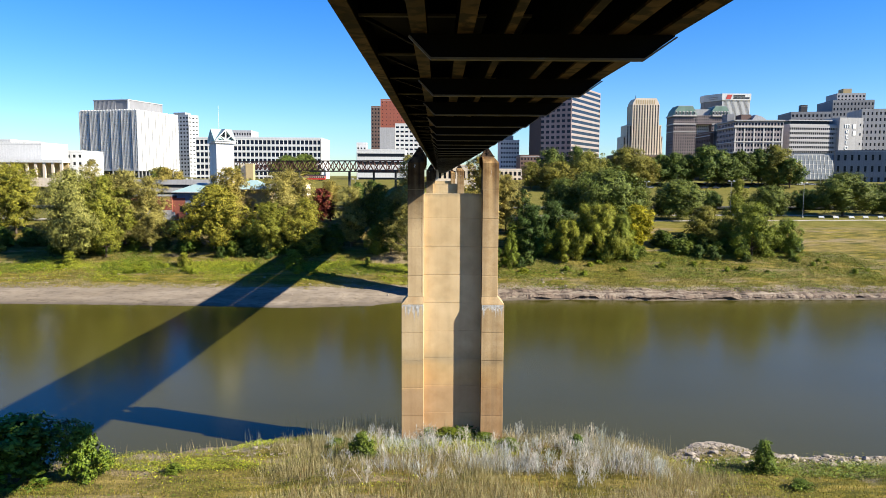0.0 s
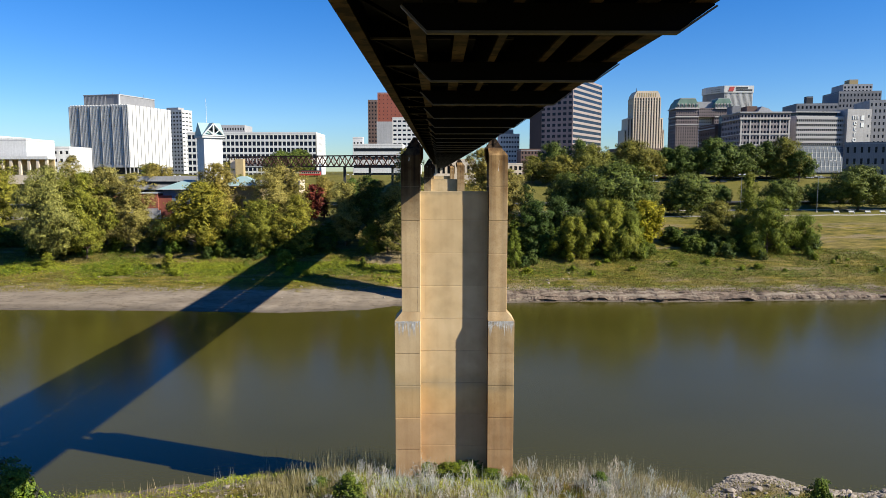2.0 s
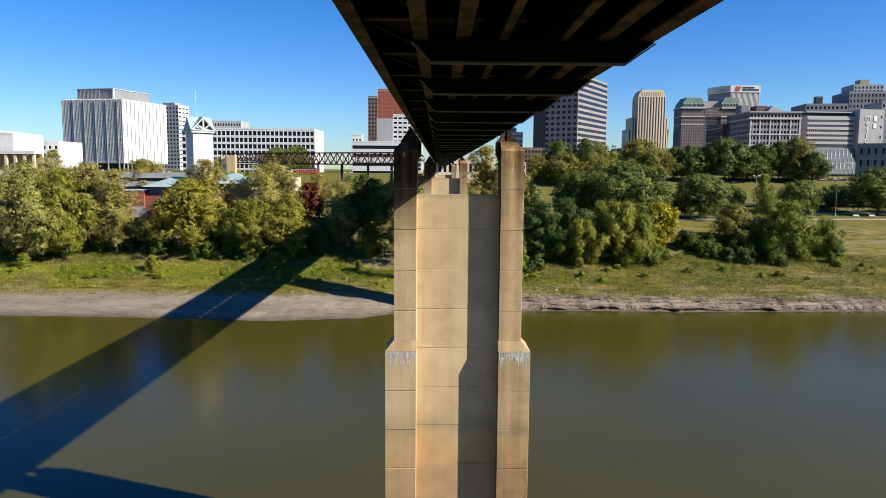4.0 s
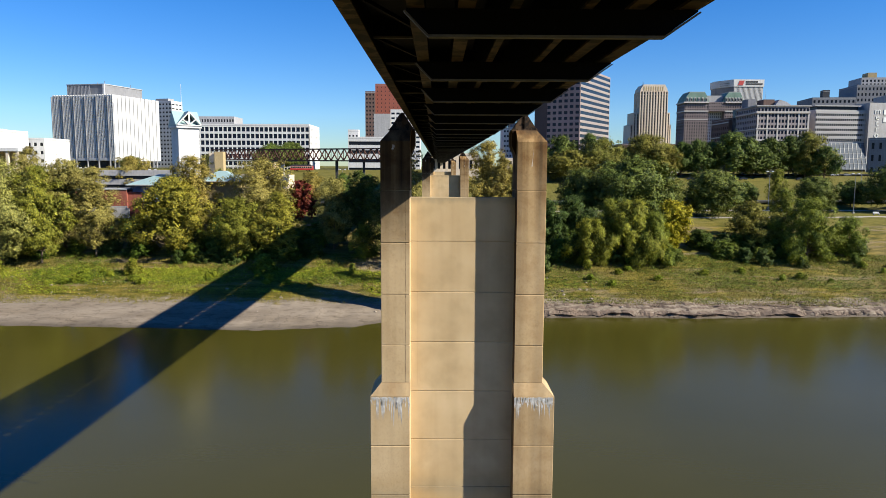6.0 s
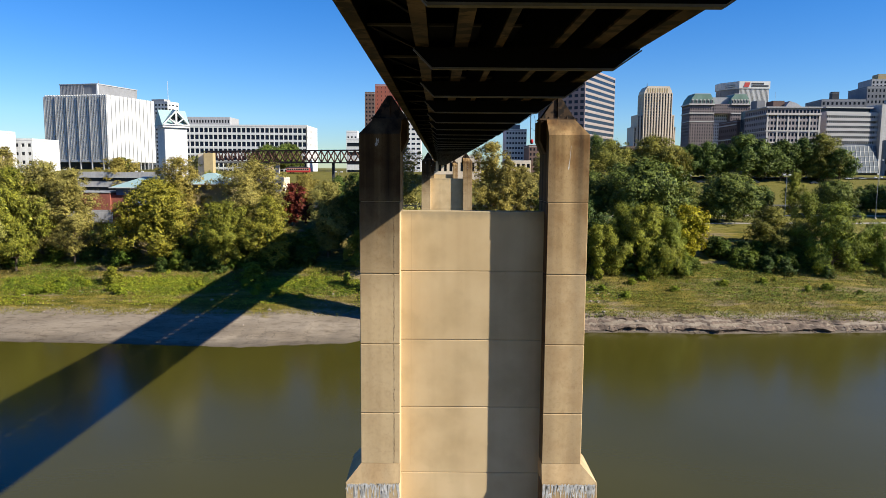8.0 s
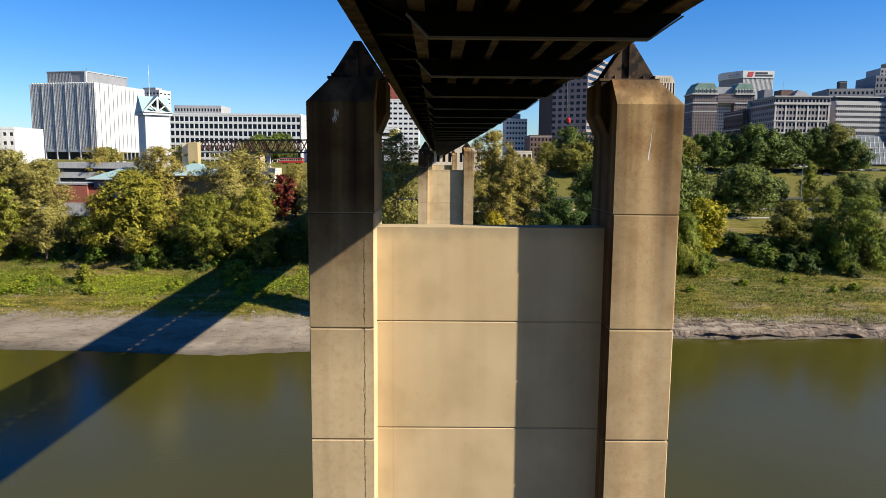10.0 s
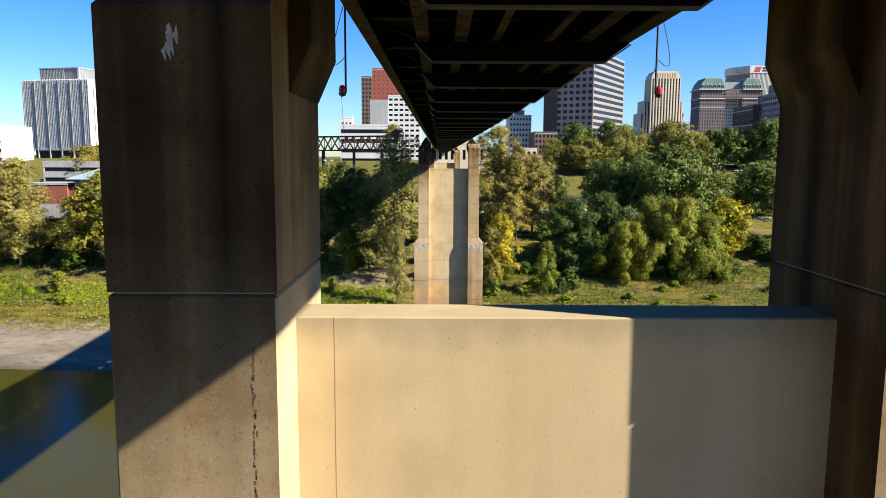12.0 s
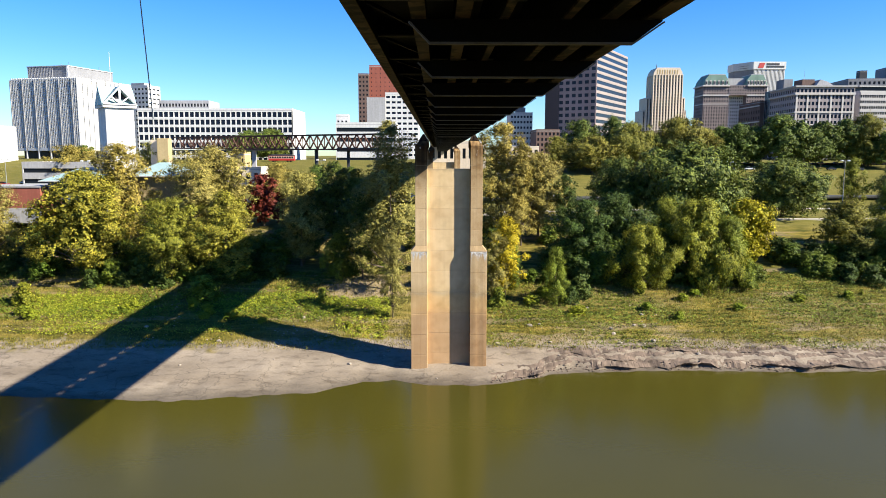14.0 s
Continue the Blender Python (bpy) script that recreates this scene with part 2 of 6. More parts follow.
    wet.inputs["From Min"].default_value, wet.inputs["From Max"].default_value = 0.0, 0.7
    wet.inputs["To Min"].default_value = 0.45
    l.new(sep.outputs["Z"], wet.inputs["Value"])
    c = mixed(m, 1.0, c, wet.outputs["Result"], "MULTIPLY")
    paint(m, c)
    # rough sods in the grass, smooth mud below them
    lumps = n.new("ShaderNodeMath")
    lumps.operation = "MULTIPLY"
    rough = n.new("ShaderNodeMapRange")
    rough.inputs["To Min"].default_value = 0.26
    l.new(edge.outputs["Result"], rough.inputs["Value"])
    l.new(fine, lumps.inputs[0])
    l.new(rough.outputs["Result"], lumps.inputs[1])
    relief(m, lumps.outputs[0], 0.9, 0.25)
    return m


def water_material():
    m = material("river_water", (0.105, 0.085, 0.028), 0.17, spec=0.26)
    b = m.node_tree.nodes["Principled BSDF"]
    b.inputs["IOR"].default_value = 1.33
    murk = tex(m, "noise", 0.02, 4, vec="World")
    paint(m, ramp(m, murk, [(0.3, (0.052, 0.046, 0.0065)), (0.7, (0.067, 0.058, 0.009))]))
    wave = tex(m, "noise", 0.9, 4, (0.6, 1.6, 1), "World")
    relief(m, wave, 0.07, 0.12)
    return m


def rusty_material():
    """Brown rust with black paint left on it in flakes and long patches."""
    m = material("rust_stained_steel", (0.09, 0.055, 0.03), 0.8, spec=0.2)
    broad = tex(m, "noise", 0.45, 6, vec="World")
    c = ramp(m, broad, [(0.32, (0.03, 0.018, 0.011)), (0.55, (0.10, 0.06, 0.034)), (0.75, (0.19, 0.125, 0.075))])
    flakes = tex(m, "noise", 2.2, 8, vec="World")
    c = mixed(m, ramp(m, flakes, grey((0.48, 0.0), (0.56, 0.9))), c, (0.012, 0.010, 0.009))
    c = mixed(m, 0.4, c, ramp(m, tex(m, "noise", 14, 5, vec="World"), grey((0.3, 0.4), (0.7, 1.1))), "MULTIPLY")
    paint(m, c)
    relief(m, flakes, 0.2, 0.01)
    return m


CONCRETE = concrete_material()
COLUMN = concrete_material("stained_column_concrete", 0.9, 31.5, 8.0, 1.0, 0.34)
# left column: real streaks, darkened further for the bridge's shadow on its front
SOOTY_SHADED = concrete_material("sooty_shaded_column_concrete", 1.0, 31.0, 6.0, 0.32, 0.08)
# right column's inner faces: dirty runs, plus the unlit side's shade in the colour
STREAKED_SHADED = concrete_material("streaked_shaded_inner_face", 1.0, 18.0, 12.0, 0.5, 0.75)
# dark bridge paint, taken near black to hold the underside's shade
STEEL = weathered("shade_dark_painted_steel", (0.004, 0.0036, 0.0034), 0.7, 0.4, 0.5, 0.3, bump=0.1)
RUSTY = rusty_material()
BARK = weathered("bark", (0.16, 0.12, 0.085), 0.95, 0.3, 0.8, bump=0.5)
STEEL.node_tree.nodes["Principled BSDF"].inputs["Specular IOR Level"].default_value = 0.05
# paler steel for beam flanges: the highlight along them is put into the colour
LIT_EDGE = weathered("lit_steel_edge", (0.13, 0.115, 0.10), 0.8, 0.35, 0.8, bump=0.1)
GROUND = ground_material()
WATER = water_material()
MUD = weathered("damp_crusted_mud", (0.165, 0.12, 0.088), 0.9, 0.5, 0.5, bump=0.6, vec="World")
DARKHOLE = material("dark_broken_concrete", (0.11, 0.07, 0.04), 0.95)
SEAM = material("rusty_seam", (0.36, 0.23, 0.12), 0.9)
LIMEWASH = weathered("white_lime_bloom", (0.74, 0.71, 0.67), 0.95, 0.3, 3.0)

# ---- building blocks ----


def link(name, me, mat, parent=None, label=""):
    ob = new(name, me)
    if mat:
        me.materials.clear()
        for q in mat if isinstance(mat, (list, tuple)) else (mat,):
            me.materials.append(q)
    if parent:
        ob.parent = parent
    return tagged(ob, label)


def part(name, bm, mat, parent=None, label="", smooth=False):
    """Links a bmesh as one mesh object, under a thing or a part."""
    me = bpy.data.meshes.new(name)
    bm.to_mesh(me)
    bm.free()
    if smooth:
        me.polygons.foreach_set("use_smooth", [True] * len(me.polygons))
    return link(name, me, mat, parent, label)


def thing(name, at, label, category, group="", kind=""):
    ob = new(name)
    ob.location = at
    ob.empty_display_size = 0.1
    return tagged(ob, label, category, group, kind)


def add_box(bm, a, b, bevel=0.0):
    """A box from corner a to corner b, its edges bevelled."""
    a, b = Vector(a), Vector(b)
    m = Matrix.Translation((a + b) / 2) @ Matrix.Diagonal((*(b - a), 1))
    r = bmesh.ops.create_cube(bm, size=1.0, matrix=m)
    if bevel:
        edges = list({e for v in r["verts"] for e in v.link_edges})
        bmesh.ops.bevel(bm, geom=edges, offset=bevel, segments=1, affect="EDGES")
    return bm


def box(a, b, bevel=0.0):
    return add_box(bmesh.new(), a, b, bevel)


def add_bar(bm, p, q, w, h=None, sides=4):
    """A bar of w by h from p to q."""
    p, q = Vector(p), Vector(q)
    d = q - p
    rot = d.to_track_quat("Z", "Y").to_matrix().to_4x4()
    m = Matrix.Translation((p + q) / 2) @ rot
    if sides == 4:
        bmesh.ops.create_cube(bm, size=1.0, matrix=m @ Matrix.Diagonal((w, h or w, d.length, 1)))
    else:
        bmesh.ops.create_cone(bm, cap_ends=True, segments=sides, radius1=w / 2, radius2=(h or w) / 2, depth=d.length, matrix=m)
    return bm


def bar(p, q, w, h=None, sides=4):
    return add_bar(bmesh.new(), p, q, w, h, sides)


def add_prism(bm, outline, lo, hi, axis="y"):
    """A flat outline of (u, v) pushed from lo to hi along an axis: y takes u as x, z takes u, v as x, y, x takes u as y."""
    def place(u, v, w):
        return {"y": (u, w, v), "z": (u, v, w), "x": (w, u, v)}[axis]
    a = [bm.verts.new(place(u, v, lo)) for u, v in outline]
    b = [bm.verts.new(place(u, v, hi)) for u, v in outline]
    bm.faces.new(a)
    bm.faces.new(b[::-1])
    for i in range(len(a)):
        j = (i + 1) % len(a)
        bm.faces.new((a[i], b[i], b[j], a[j]))
    bmesh.ops.recalc_face_normals(bm, faces=bm.faces)
    return bm


def prism(outline, lo, hi, axis="y"):
    return add_prism(bmesh.new(), outline, lo, hi, axis)


def mesh_from(verts, faces):
    me = bpy.data.meshes.new("mesh")
    me.from_pydata([tuple(v) for v in verts], [], faces)
    me.update()
    return me


def quads_mesh(name, centres, us, vs):
    """Many small four-cornered leaves, each with its own two half-axes."""
    n = len(centres)
    co = np.empty((n, 4, 3), np.float32)
    co[:, 0], co[:, 1] = centres - us * 0.55, centres - vs * 0.9
    co[:, 2], co[:, 3] = centres + us * 0.55, centres + vs
    me = bpy.data.meshes.new(name)
    me.vertices.add(4 * n)
    me.vertices.foreach_set("co", co.ravel())
    me.loops.add(4 * n)
    me.loops.foreach_set("vertex_index", np.arange(4 * n, dtype=np.int32))
    me.polygons.add(n)
    me.polygons.foreach_set("loop_start", np.arange(0, 4 * n, 4, dtype=np.int32))
    me.update(calc_edges=True)
    return me


# ---- the lie of the land ----
SHORE_X = [-300, -130, -95, -68, -42, -30, -20, -13, -7, -1.5, 9, 18, 22, 43, 65, 110, 140, 400]
SHORE_Y = [209, 207.5, 206.5, 205, 202.5, 205, 206.6, 212, 212.9, 210.2, 210.5, 215, 217, 218.5, 217.3, 220, 221, 224]
NEAR_X = [-300, -60, -50, -46, -41, -34, -23.5, -16.5, -10, 8, 28, 31.2, 34.4, 36.9, 39.2, 42.6, 44.5, 52.3, 58.4, 300]
NEAR_Y = [90.9, 90.2, 90.3, 92.8, 93.6, 95.5, 99.4, 101.4, 100.0, 97.4, 96.1, 93.2, 95.9, 98.6, 99.3, 97.4, 94.6, 93.7, 94.0, 90.9]


def rough_noise(x, y):
    """A cheap smooth unevenness, about -1 to 1."""
    return (np.sin(x * 0.31 + 1.3 * np.sin(y * 0.17)) + np.sin(y * 0.43 + 1.7 * np.sin(x * 0.23 + 2)) + 0.6 * np.sin(x * 0.9 + y * 0.7) * np.sin(y * 1.1 - x * 0.4)) / 2.6


def land(x, y):
    """Height of the ground: near bank, river bed, mud and grass of the far bank, park, bluff, city."""
    x, y = np.asarray(x, float), np.asarray(y, float)
    shore = np.interp(x, SHORE_X, SHORE_Y) + 0.35 * rough_noise(x * 2.3, x * 0.0 + 3) + 0.3 * rough_noise(x * 5.1 + 7, x * 0.0)
    mud = np.interp(x, [-20, 25], [21.0, 9.0])
    d = y - shore
    bench = np.interp(x, [5, 25], [0.0, 1.0])
    flat = 2.6 * np.clip(d / mud, 0, 1)
    foot = 1.6 + 0.9 * rough_noise(x * 1.7, x * 0.0 + 9) + 0.5 * rough_noise(x * 4.3, x * 0.0)
    scarp = 0.25 * np.clip(d, 0, 1) + 0.5 * np.clip((d - foot) / 0.6, 0, 1) + 1.85 * np.clip((d - foot) / (mud - 2.0), 0, 1)
    zm = flat * (1 - bench) + scarp * bench
    zm = zm + bench * (0.10 * rough_noise(x * 2.0, d * 4.0) + 0.07 * rough_noise(x * 6.1 + 3, d * 9.0)) * np.clip(d - foot, 0, 1)
    up = np.interp(y, [225, 250, 262, 300, 345, 440, 480, 3000], [0.0, 4.9, 7.9, 16.9, 18.4, 29.4, 32.9, 34.4])
    far = np.where(d < 0, np.maximum(-3, 0.15 * d), zm + np.where(d > mud, up, 0) * np.clip((d - mud) / 6, 0, 1))
    far = far + np.where(d > 2, 0.28 * rough_noise(x, y) * np.clip((330 - y) / 60, 0.1, 1), 0)
    e = np.interp(x, NEAR_X, NEAR_Y) + 0.9 * rough_noise(x * 1.9, x * 0.0 + 5) - y
    rise = np.interp(x, [-20, -9, 22, 31], [0.22, 0.48, 0.48, 0.2])
    near = np.where(e < 0, np.maximum(-3, 0.2 * e), rise * np.clip(e, 0, 7) + np.clip(e - 7, 0, None) * 0.07) + np.where(e > 1, 0.25 * rough_noise(x * 1.4, y * 1.4), 0)
    near = near + 0.22 * np.exp(-((x - 38.5) / 3.6) ** 2 - ((y - 97.2) / 1.3) ** 2)
    return np.where(y < 150, near, far)


def steps(*spans):
    out = []
    for a, b, s in spans:
        out += list(np.arange(a, b, s))
    return np.array(out + [spans[-1][1]])


def build_ground():
    xs = steps((-4500, -600, 300), (-600, -190, 20), (-190, -60, 1.6), (-60, 150, 0.8), (150, 240, 1.6), (240, 700, 20), (700, 4500, 300))
    ys = steps((-900, 40, 40), (40, 70, 3), (70, 105, 0.8), (105, 198, 8), (198, 236, 0.5), (236, 270, 1.2), (270, 350, 3), (350, 500, 8), (500, 1200, 60), (1200, 4800, 400))
    gx, gy = np.meshgrid(xs, ys)
    gz = land(gx, gy)
    v = np.stack([gx, gy, gz], -1).reshape(-1, 3)
    nx, ny = len(xs), len(ys)
    i = (np.arange(ny - 1)[:, None] * nx + np.arange(nx - 1)[None]).ravel()
    f = np.stack([i, i + 1, i + nx + 1, i + nx], -1)
    me = mesh_from(v, f.tolist())
    me.polygons.foreach_set("use_smooth", [True] * len(me.polygons))
    tagged(link("ground", me, GROUND), "grassy river banks with bare mud by the water", "ground", kind="structure")
    bm = bmesh.new()
    add_box(bm, (-4500, 60, -2.9), (4500, 226, 0.0))
    tagged(part("water", bm, WATER), "still olive-brown river water between two banks", "water", kind="structure")


build_ground()


def foot_line(x):
    """Where the mud breaks off above the water."""
    shore = np.interp(x, SHORE_X, SHORE_Y) + 0.35 * rough_noise(x * 2.3, x * 0.0 + 3) + 0.3 * rough_noise(x * 5.1 + 7, x * 0.0)
    return shore + 1.6 + 0.9 * rough_noise(x * 1.7, x * 0.0 + 9) + 0.5 * rough_noise(x * 4.3, x * 0.0)


def build_mud_ledge(xa, xb, seed, back, tall):
    """The undercut lip of dried mud, broken and uneven, that the river has eaten out."""
    r = np.random.default_rng(seed)
    x = np.arange(xa, xb, 0.22)
    n = len(x)

    def uneven(step, amount):
        k = max(3, int((xb - xa) / step))
        return np.interp(x, np.linspace(xa, xb, k), r.normal(0, amount, k))

    fade = np.clip((x - xa) / 6, 0, 1) * np.clip((xb - x) / 6, 0, 1)
    fy = foot_line(x) + back + (uneven(7.0, 0.5) if back else 0)
    under = np.maximum(0.1, land(x, fy - 0.7)) - 0.05 if back else 0.1
    keep = np.clip(0.6 + uneven(4.0, 0.5) + uneven(1.5, 0.25), 0.02, 1.4) * fade
    lip = uneven(1.6, 0.1) + uneven(0.5, 0.06) + uneven(6.0, 0.4)
    top = tall * keep
    rows = []
    for dy, k in ((0.35, -0.3), (0.32, 0.15), (0.1, 0.6), (-0.3, 0.86), (-0.34, 0.96), (-0.2, 1.04)):
        y = fy + dy + lip + r.normal(0, 0.025, n)
        rows.append(np.stack([x, y, under + top * k + r.normal(0, 0.02, n)], -1))
    for dy, lift in ((0.8, 0.05), (1.6, 0.03), (2.6, -0.15)):
        y = fy + dy + uneven(0.6, 0.25)
        z = np.maximum(land(x, y), 0)
        rows.append(np.stack([x, y, z + lift], -1))
    v = np.concatenate(rows)
    f = [(k * n + i, k * n + i + 1, (k + 1) * n + i + 1, (k + 1) * n + i) for k in range(len(rows) - 1) for i in range(n - 1)]
    tagged(link("mud_ledge", mesh_from(v, f), MUD), "eroded ledge of cracked grey mud above the waterline", "mud bank", kind="structure")


build_mud_ledge(9.0, 175.0, 61, 0.0, 0.75)
build_mud_ledge(14.0, 170.0, 67, 2.2, 0.35)
build_mud_ledge(20.0, 165.0, 71, 4.4, 0.28)

# ---- piers ----
LIFT, JOINT = 3.66, 32.6
COL_X = ((-4.0, -1.95), (5.46, 7.51))


def lift_levels(base):
    z, out = JOINT + LIFT, []
    while z > base:
        out.append(z)
        z -= LIFT
    return out + [base]


def cap_mesh(x0, x1, y0, y1, zb, ze, zt, inner):
    """Top block of a column, bevelled at the front, back and outer side."""
    bm = bmesh.new()
    s = 1 if inner > 0 else -1
    ox, ix = (x0, x1) if inner > 0 else (x1, x0)
    low = [(ox, y0), (ix, y0), (ix, y1), (ox, y1)]
    top = [(ox + 0.68 * s, y0 + 0.55), (ix + 0.06 * s, y0 + 0.55), (ix + 0.06 * s, y1 - 0.55), (ox + 0.68 * s, y1 - 0.55)]
    rings = [[bm.verts.new((x, y, z)) for x, y in ring] for ring, z in ((low, zb), (low, ze), (top, zt))]
    bm.faces.new(rings[0])
    bm.faces.new(rings[2])
    for a, b in zip(rings, rings[1:]):
        for i in range(4):
            j = (i + 1) % 4
            bm.faces.new((a[i], a[j], b[j], b[i]))
    bmesh.ops.recalc_face_normals(bm, faces=bm.faces)
    return bm


def corbel_mesh(x0, x1, y0, y1, zt, inner):
    s = 1 if inner > 0 else -1
    ix = x1 if inner > 0 else x0
    return prism([(ix - 0.05 * s, 38.7), (ix + 0.02 * s, 38.75), (ix + 0.30 * s, 39.38), (ix + 0.30 * s, zt - 0.03), (ix - 0.05 * s, zt - 0.03)], y0 + 0.95, y1 - 0.04)


def drips_mesh(x0, x1, y, z, seed):
    """White lime that has run in many thin uneven streaks from the ledge down the face."""
    r = np.random.default_rng(seed)
    bm = bmesh.new()
    for k in range(190):
        x = r.uniform(x0, x1)
        thick = np.sin(x * 5 + seed) + np.sin(x * 11.3) + r.normal(0, 0.5)
        w, h = r.uniform(0.008, 0.038), (0.16 + 0.45 * r.exponential()) * (1.4 if thick > 0.4 else 0.45)
        h, t, w = min(h, 1.7), z - r.uniform(0, 0.1) - (r.uniform(0, 0.5) if r.uniform() > 0.7 else 0), min(w, x - x0, x1 - x)
        if w < 0.004:
            continue
        d = y - 0.0015 * (k % 5)
        bend = r.normal(0, 0.02)
        v = [bm.verts.new(p) for p in ((x - w, d, t), (x + w, d, t), (x + w * 0.9 + bend, d, t - h * 0.6), (x + bend, d, t - h), (x - w * 0.8 + bend, d, t - h * 0.5))]
        bm.faces.new(v)
    return bm


def shoulder_mesh(x0, x1, y0, y1, ux0, ux1, uy0, uy1, z0, z1):
    bm = bmesh.new()
    a = [bm.verts.new((x, y, z0)) for x, y in ((x0, y0), (x1, y0), (x1, y1), (x0, y1))]
    b = [bm.verts.new((x, y, z1)) for x, y in ((ux0, uy0), (ux1, uy0), (ux1, uy1), (ux0, uy1))]
    bm.faces.new(a[::-1])
    bm.faces.new(b)
    for i in range(4):
        j = (i + 1) % 4
        bm.faces.new((a[i], a[j], b[j], b[i]))
    bmesh.ops.recalc_face_normals(bm, faces=bm.faces)
    return bm


def build_pier(y, base, label):
    """Two stepped columns and the thinner wall between them, poured in lifts with open joints."""
    pier = thing("bridge_pier", (1.755, y, base), label, "bridge pier", "piers of the bridge")
    pier.matrix_world = Matrix.Translation((1.755, y, base))
    back = Matrix.Translation((-1.755, -y, -base))
    yf, yb = y - 1.6, y + 1.55
    levels = lift_levels(base)
    gap = 0.016

    def fit(name, bm, mat=CONCRETE, label=""):
        bm.transform(back)
        return part(name, bm, mat, pier, label)

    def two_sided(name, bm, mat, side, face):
        """A block whose inner side has its own weathering and painted-in sun or shade."""
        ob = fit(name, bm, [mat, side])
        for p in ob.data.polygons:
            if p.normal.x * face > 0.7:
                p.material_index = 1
        return ob

    for n, (x0, x1) in enumerate(COL_X):
        inner = 1 if n == 0 else -1
        # sunlit left inner face painted brighter, shaded right one painted darker
        reveal = CONCRETE if n == 0 else STREAKED_SHADED
        stone = SOOTY_SHADED if n == 0 else COLUMN
        two_sided("column_cap", cap_mesh(x0, x1, yf, yb, levels[0] + gap, 39.63, 40.42, inner), stone, COLUMN if n == 0 else STREAKED_SHADED, inner)
        fit("corbel", corbel_mesh(x0, x1, yf, yb, 40.42, inner), SOOTY_SHADED if n == 0 else STREAKED_SHADED)
        fit("column_core", box((x0 + 0.06, yf + 0.06, base), (x1 - 0.06, yb - 0.06, 39.5)))
        for hi, lo in zip(levels, levels[1:]):
            wide = hi < 22
            a, b, c, d = (x0, x1, yf, yb)
            if wide:
                a, b, c, d = (x0 - 0.78, x1, yf - 0.28, yb + 0.28) if n == 0 else (x0, x1 + 0.84, yf - 0.28, yb + 0.28)
            top = hi - gap
            if wide and hi > 21:
                fit("shoulder", shoulder_mesh(a, b, c, d, x0, x1, yf, yb, hi, hi + 0.95), COLUMN)
                fit("lime_bloom", drips_mesh(a + 0.03, b - 0.03, c - 0.004, hi - 0.02, int(y) + n), LIMEWASH, "white lime runs")
            if lo > 21 and lo < 22.5:
                lo = lo + 0.93
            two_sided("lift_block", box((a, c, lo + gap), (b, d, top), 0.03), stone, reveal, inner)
    wy0, wy1 = y - 0.53, y + 0.34
    walls = [35.74] + [z for z in levels if z < 34]
    for hi, lo in zip(walls, walls[1:]):
        fit("wall_block", box((COL_X[0][1] - 0.04, wy0, lo + gap), (COL_X[1][0] + 0.04, wy1, hi - (0 if hi > 35 else gap)), 0.02))
    fit("wall_core", box((COL_X[0][1], wy0 + 0.05, base), (COL_X[1][0], wy1 - 0.05, 35.6)))
    # a spalled vertical joint on one column, and a fine seam in the wall
    rj = np.random.default_rng(int(y))
    bm = bmesh.new()
    z = 22.6
    while z < 35.6:
        h, w, dx = rj.uniform(0.02, 0.09), rj.uniform(0.004, 0.016), rj.normal(0, 0.014)
        if abs((z - JOINT) % LIFT) > 0.1:
            add_box(bm, (-2.27 + dx - w, yf - 0.003, z), (-2.27 + dx + w, yf + 0.02, z + h))
        z += h + rj.uniform(-0.06, 0.05)
    tagged(fit("spalled_joint", bm, DARKHOLE, "broken dark vertical joint"), kind="stuff")
    fit("seam", box((-1.436, wy0 - 0.002, 22.0), (-1.427, wy0 + 0.01, 35.73)), SEAM, "fine rusty seam")
    # pale splash on one column head
    bm = bmesh.new()
    for k in range(12):
        x, z, h = -3.12 + rj.normal(0, 0.035), 39.28 + rj.normal(0, 0.06), rj.uniform(0.08, 0.26)
        w = rj.uniform(0.01, 0.03)
        bm.faces.new([bm.verts.new(p) for p in ((x - w, yf - 0.003 - k * 0.0005, z), (x + w, yf - 0.003 - k * 0.0005, z + 0.05), (x + w * 0.4 + 0.03, yf - 0.003 - k * 0.0005, z - h), (x - w * 0.4 + 0.03, yf - 0.003 - k * 0.0005, z - h * 0.8))])
    left, right = [], []
    for k in range(15):
        w = (0.004 + 0.024 * (k / 14) ** 2) * rj.uniform(0.7, 1.2) * (0.3 if k == 14 else 1)
        x, z = 6.58 - 0.008 * k + rj.normal(0, 0.006), 39.1 - k * 0.085
        left.append(bm.verts.new((x - w, yf - 0.003, z)))
        right.append(bm.verts.new((x + w, yf - 0.003, z)))
    for k in range(14):
        bm.faces.new((left[k], right[k], right[k + 1], left[k + 1]))
    tagged(fit("lime_splash", bm, LIMEWASH, "white splash stain"), kind="stuff")
    # steel bearings
    for n, cx in enumerate((-2.55, 6.06)):
        bearing = fit("bearing", box((cx - 0.95, y - 0.62, 40.42), (cx + 0.95, y + 0.6, 40.5)), RUSTY, "rusty steel bearing plate")
        for yy in (-0.5, 0.0, 0.48):
            bm = prism([(cx - 0.85, 40.5), (cx + 0.85, 40.5), (cx + 0.12, 41.6), (cx - 0.12, 41.6)], y + yy - 0.02, y + yy + 0.02)
            bm.transform(back)
            part("gusset", bm, RUSTY, bearing)
        for bx in (-0.8, -0.45, 0.45, 0.8):
            bm = bar((cx + bx, y - 0.56, 40.5), (cx + bx, y - 0.56, 40.6), 0.07, None, 6)
            bm.transform(back)
            part("bolt", bm, RUSTY, bearing)
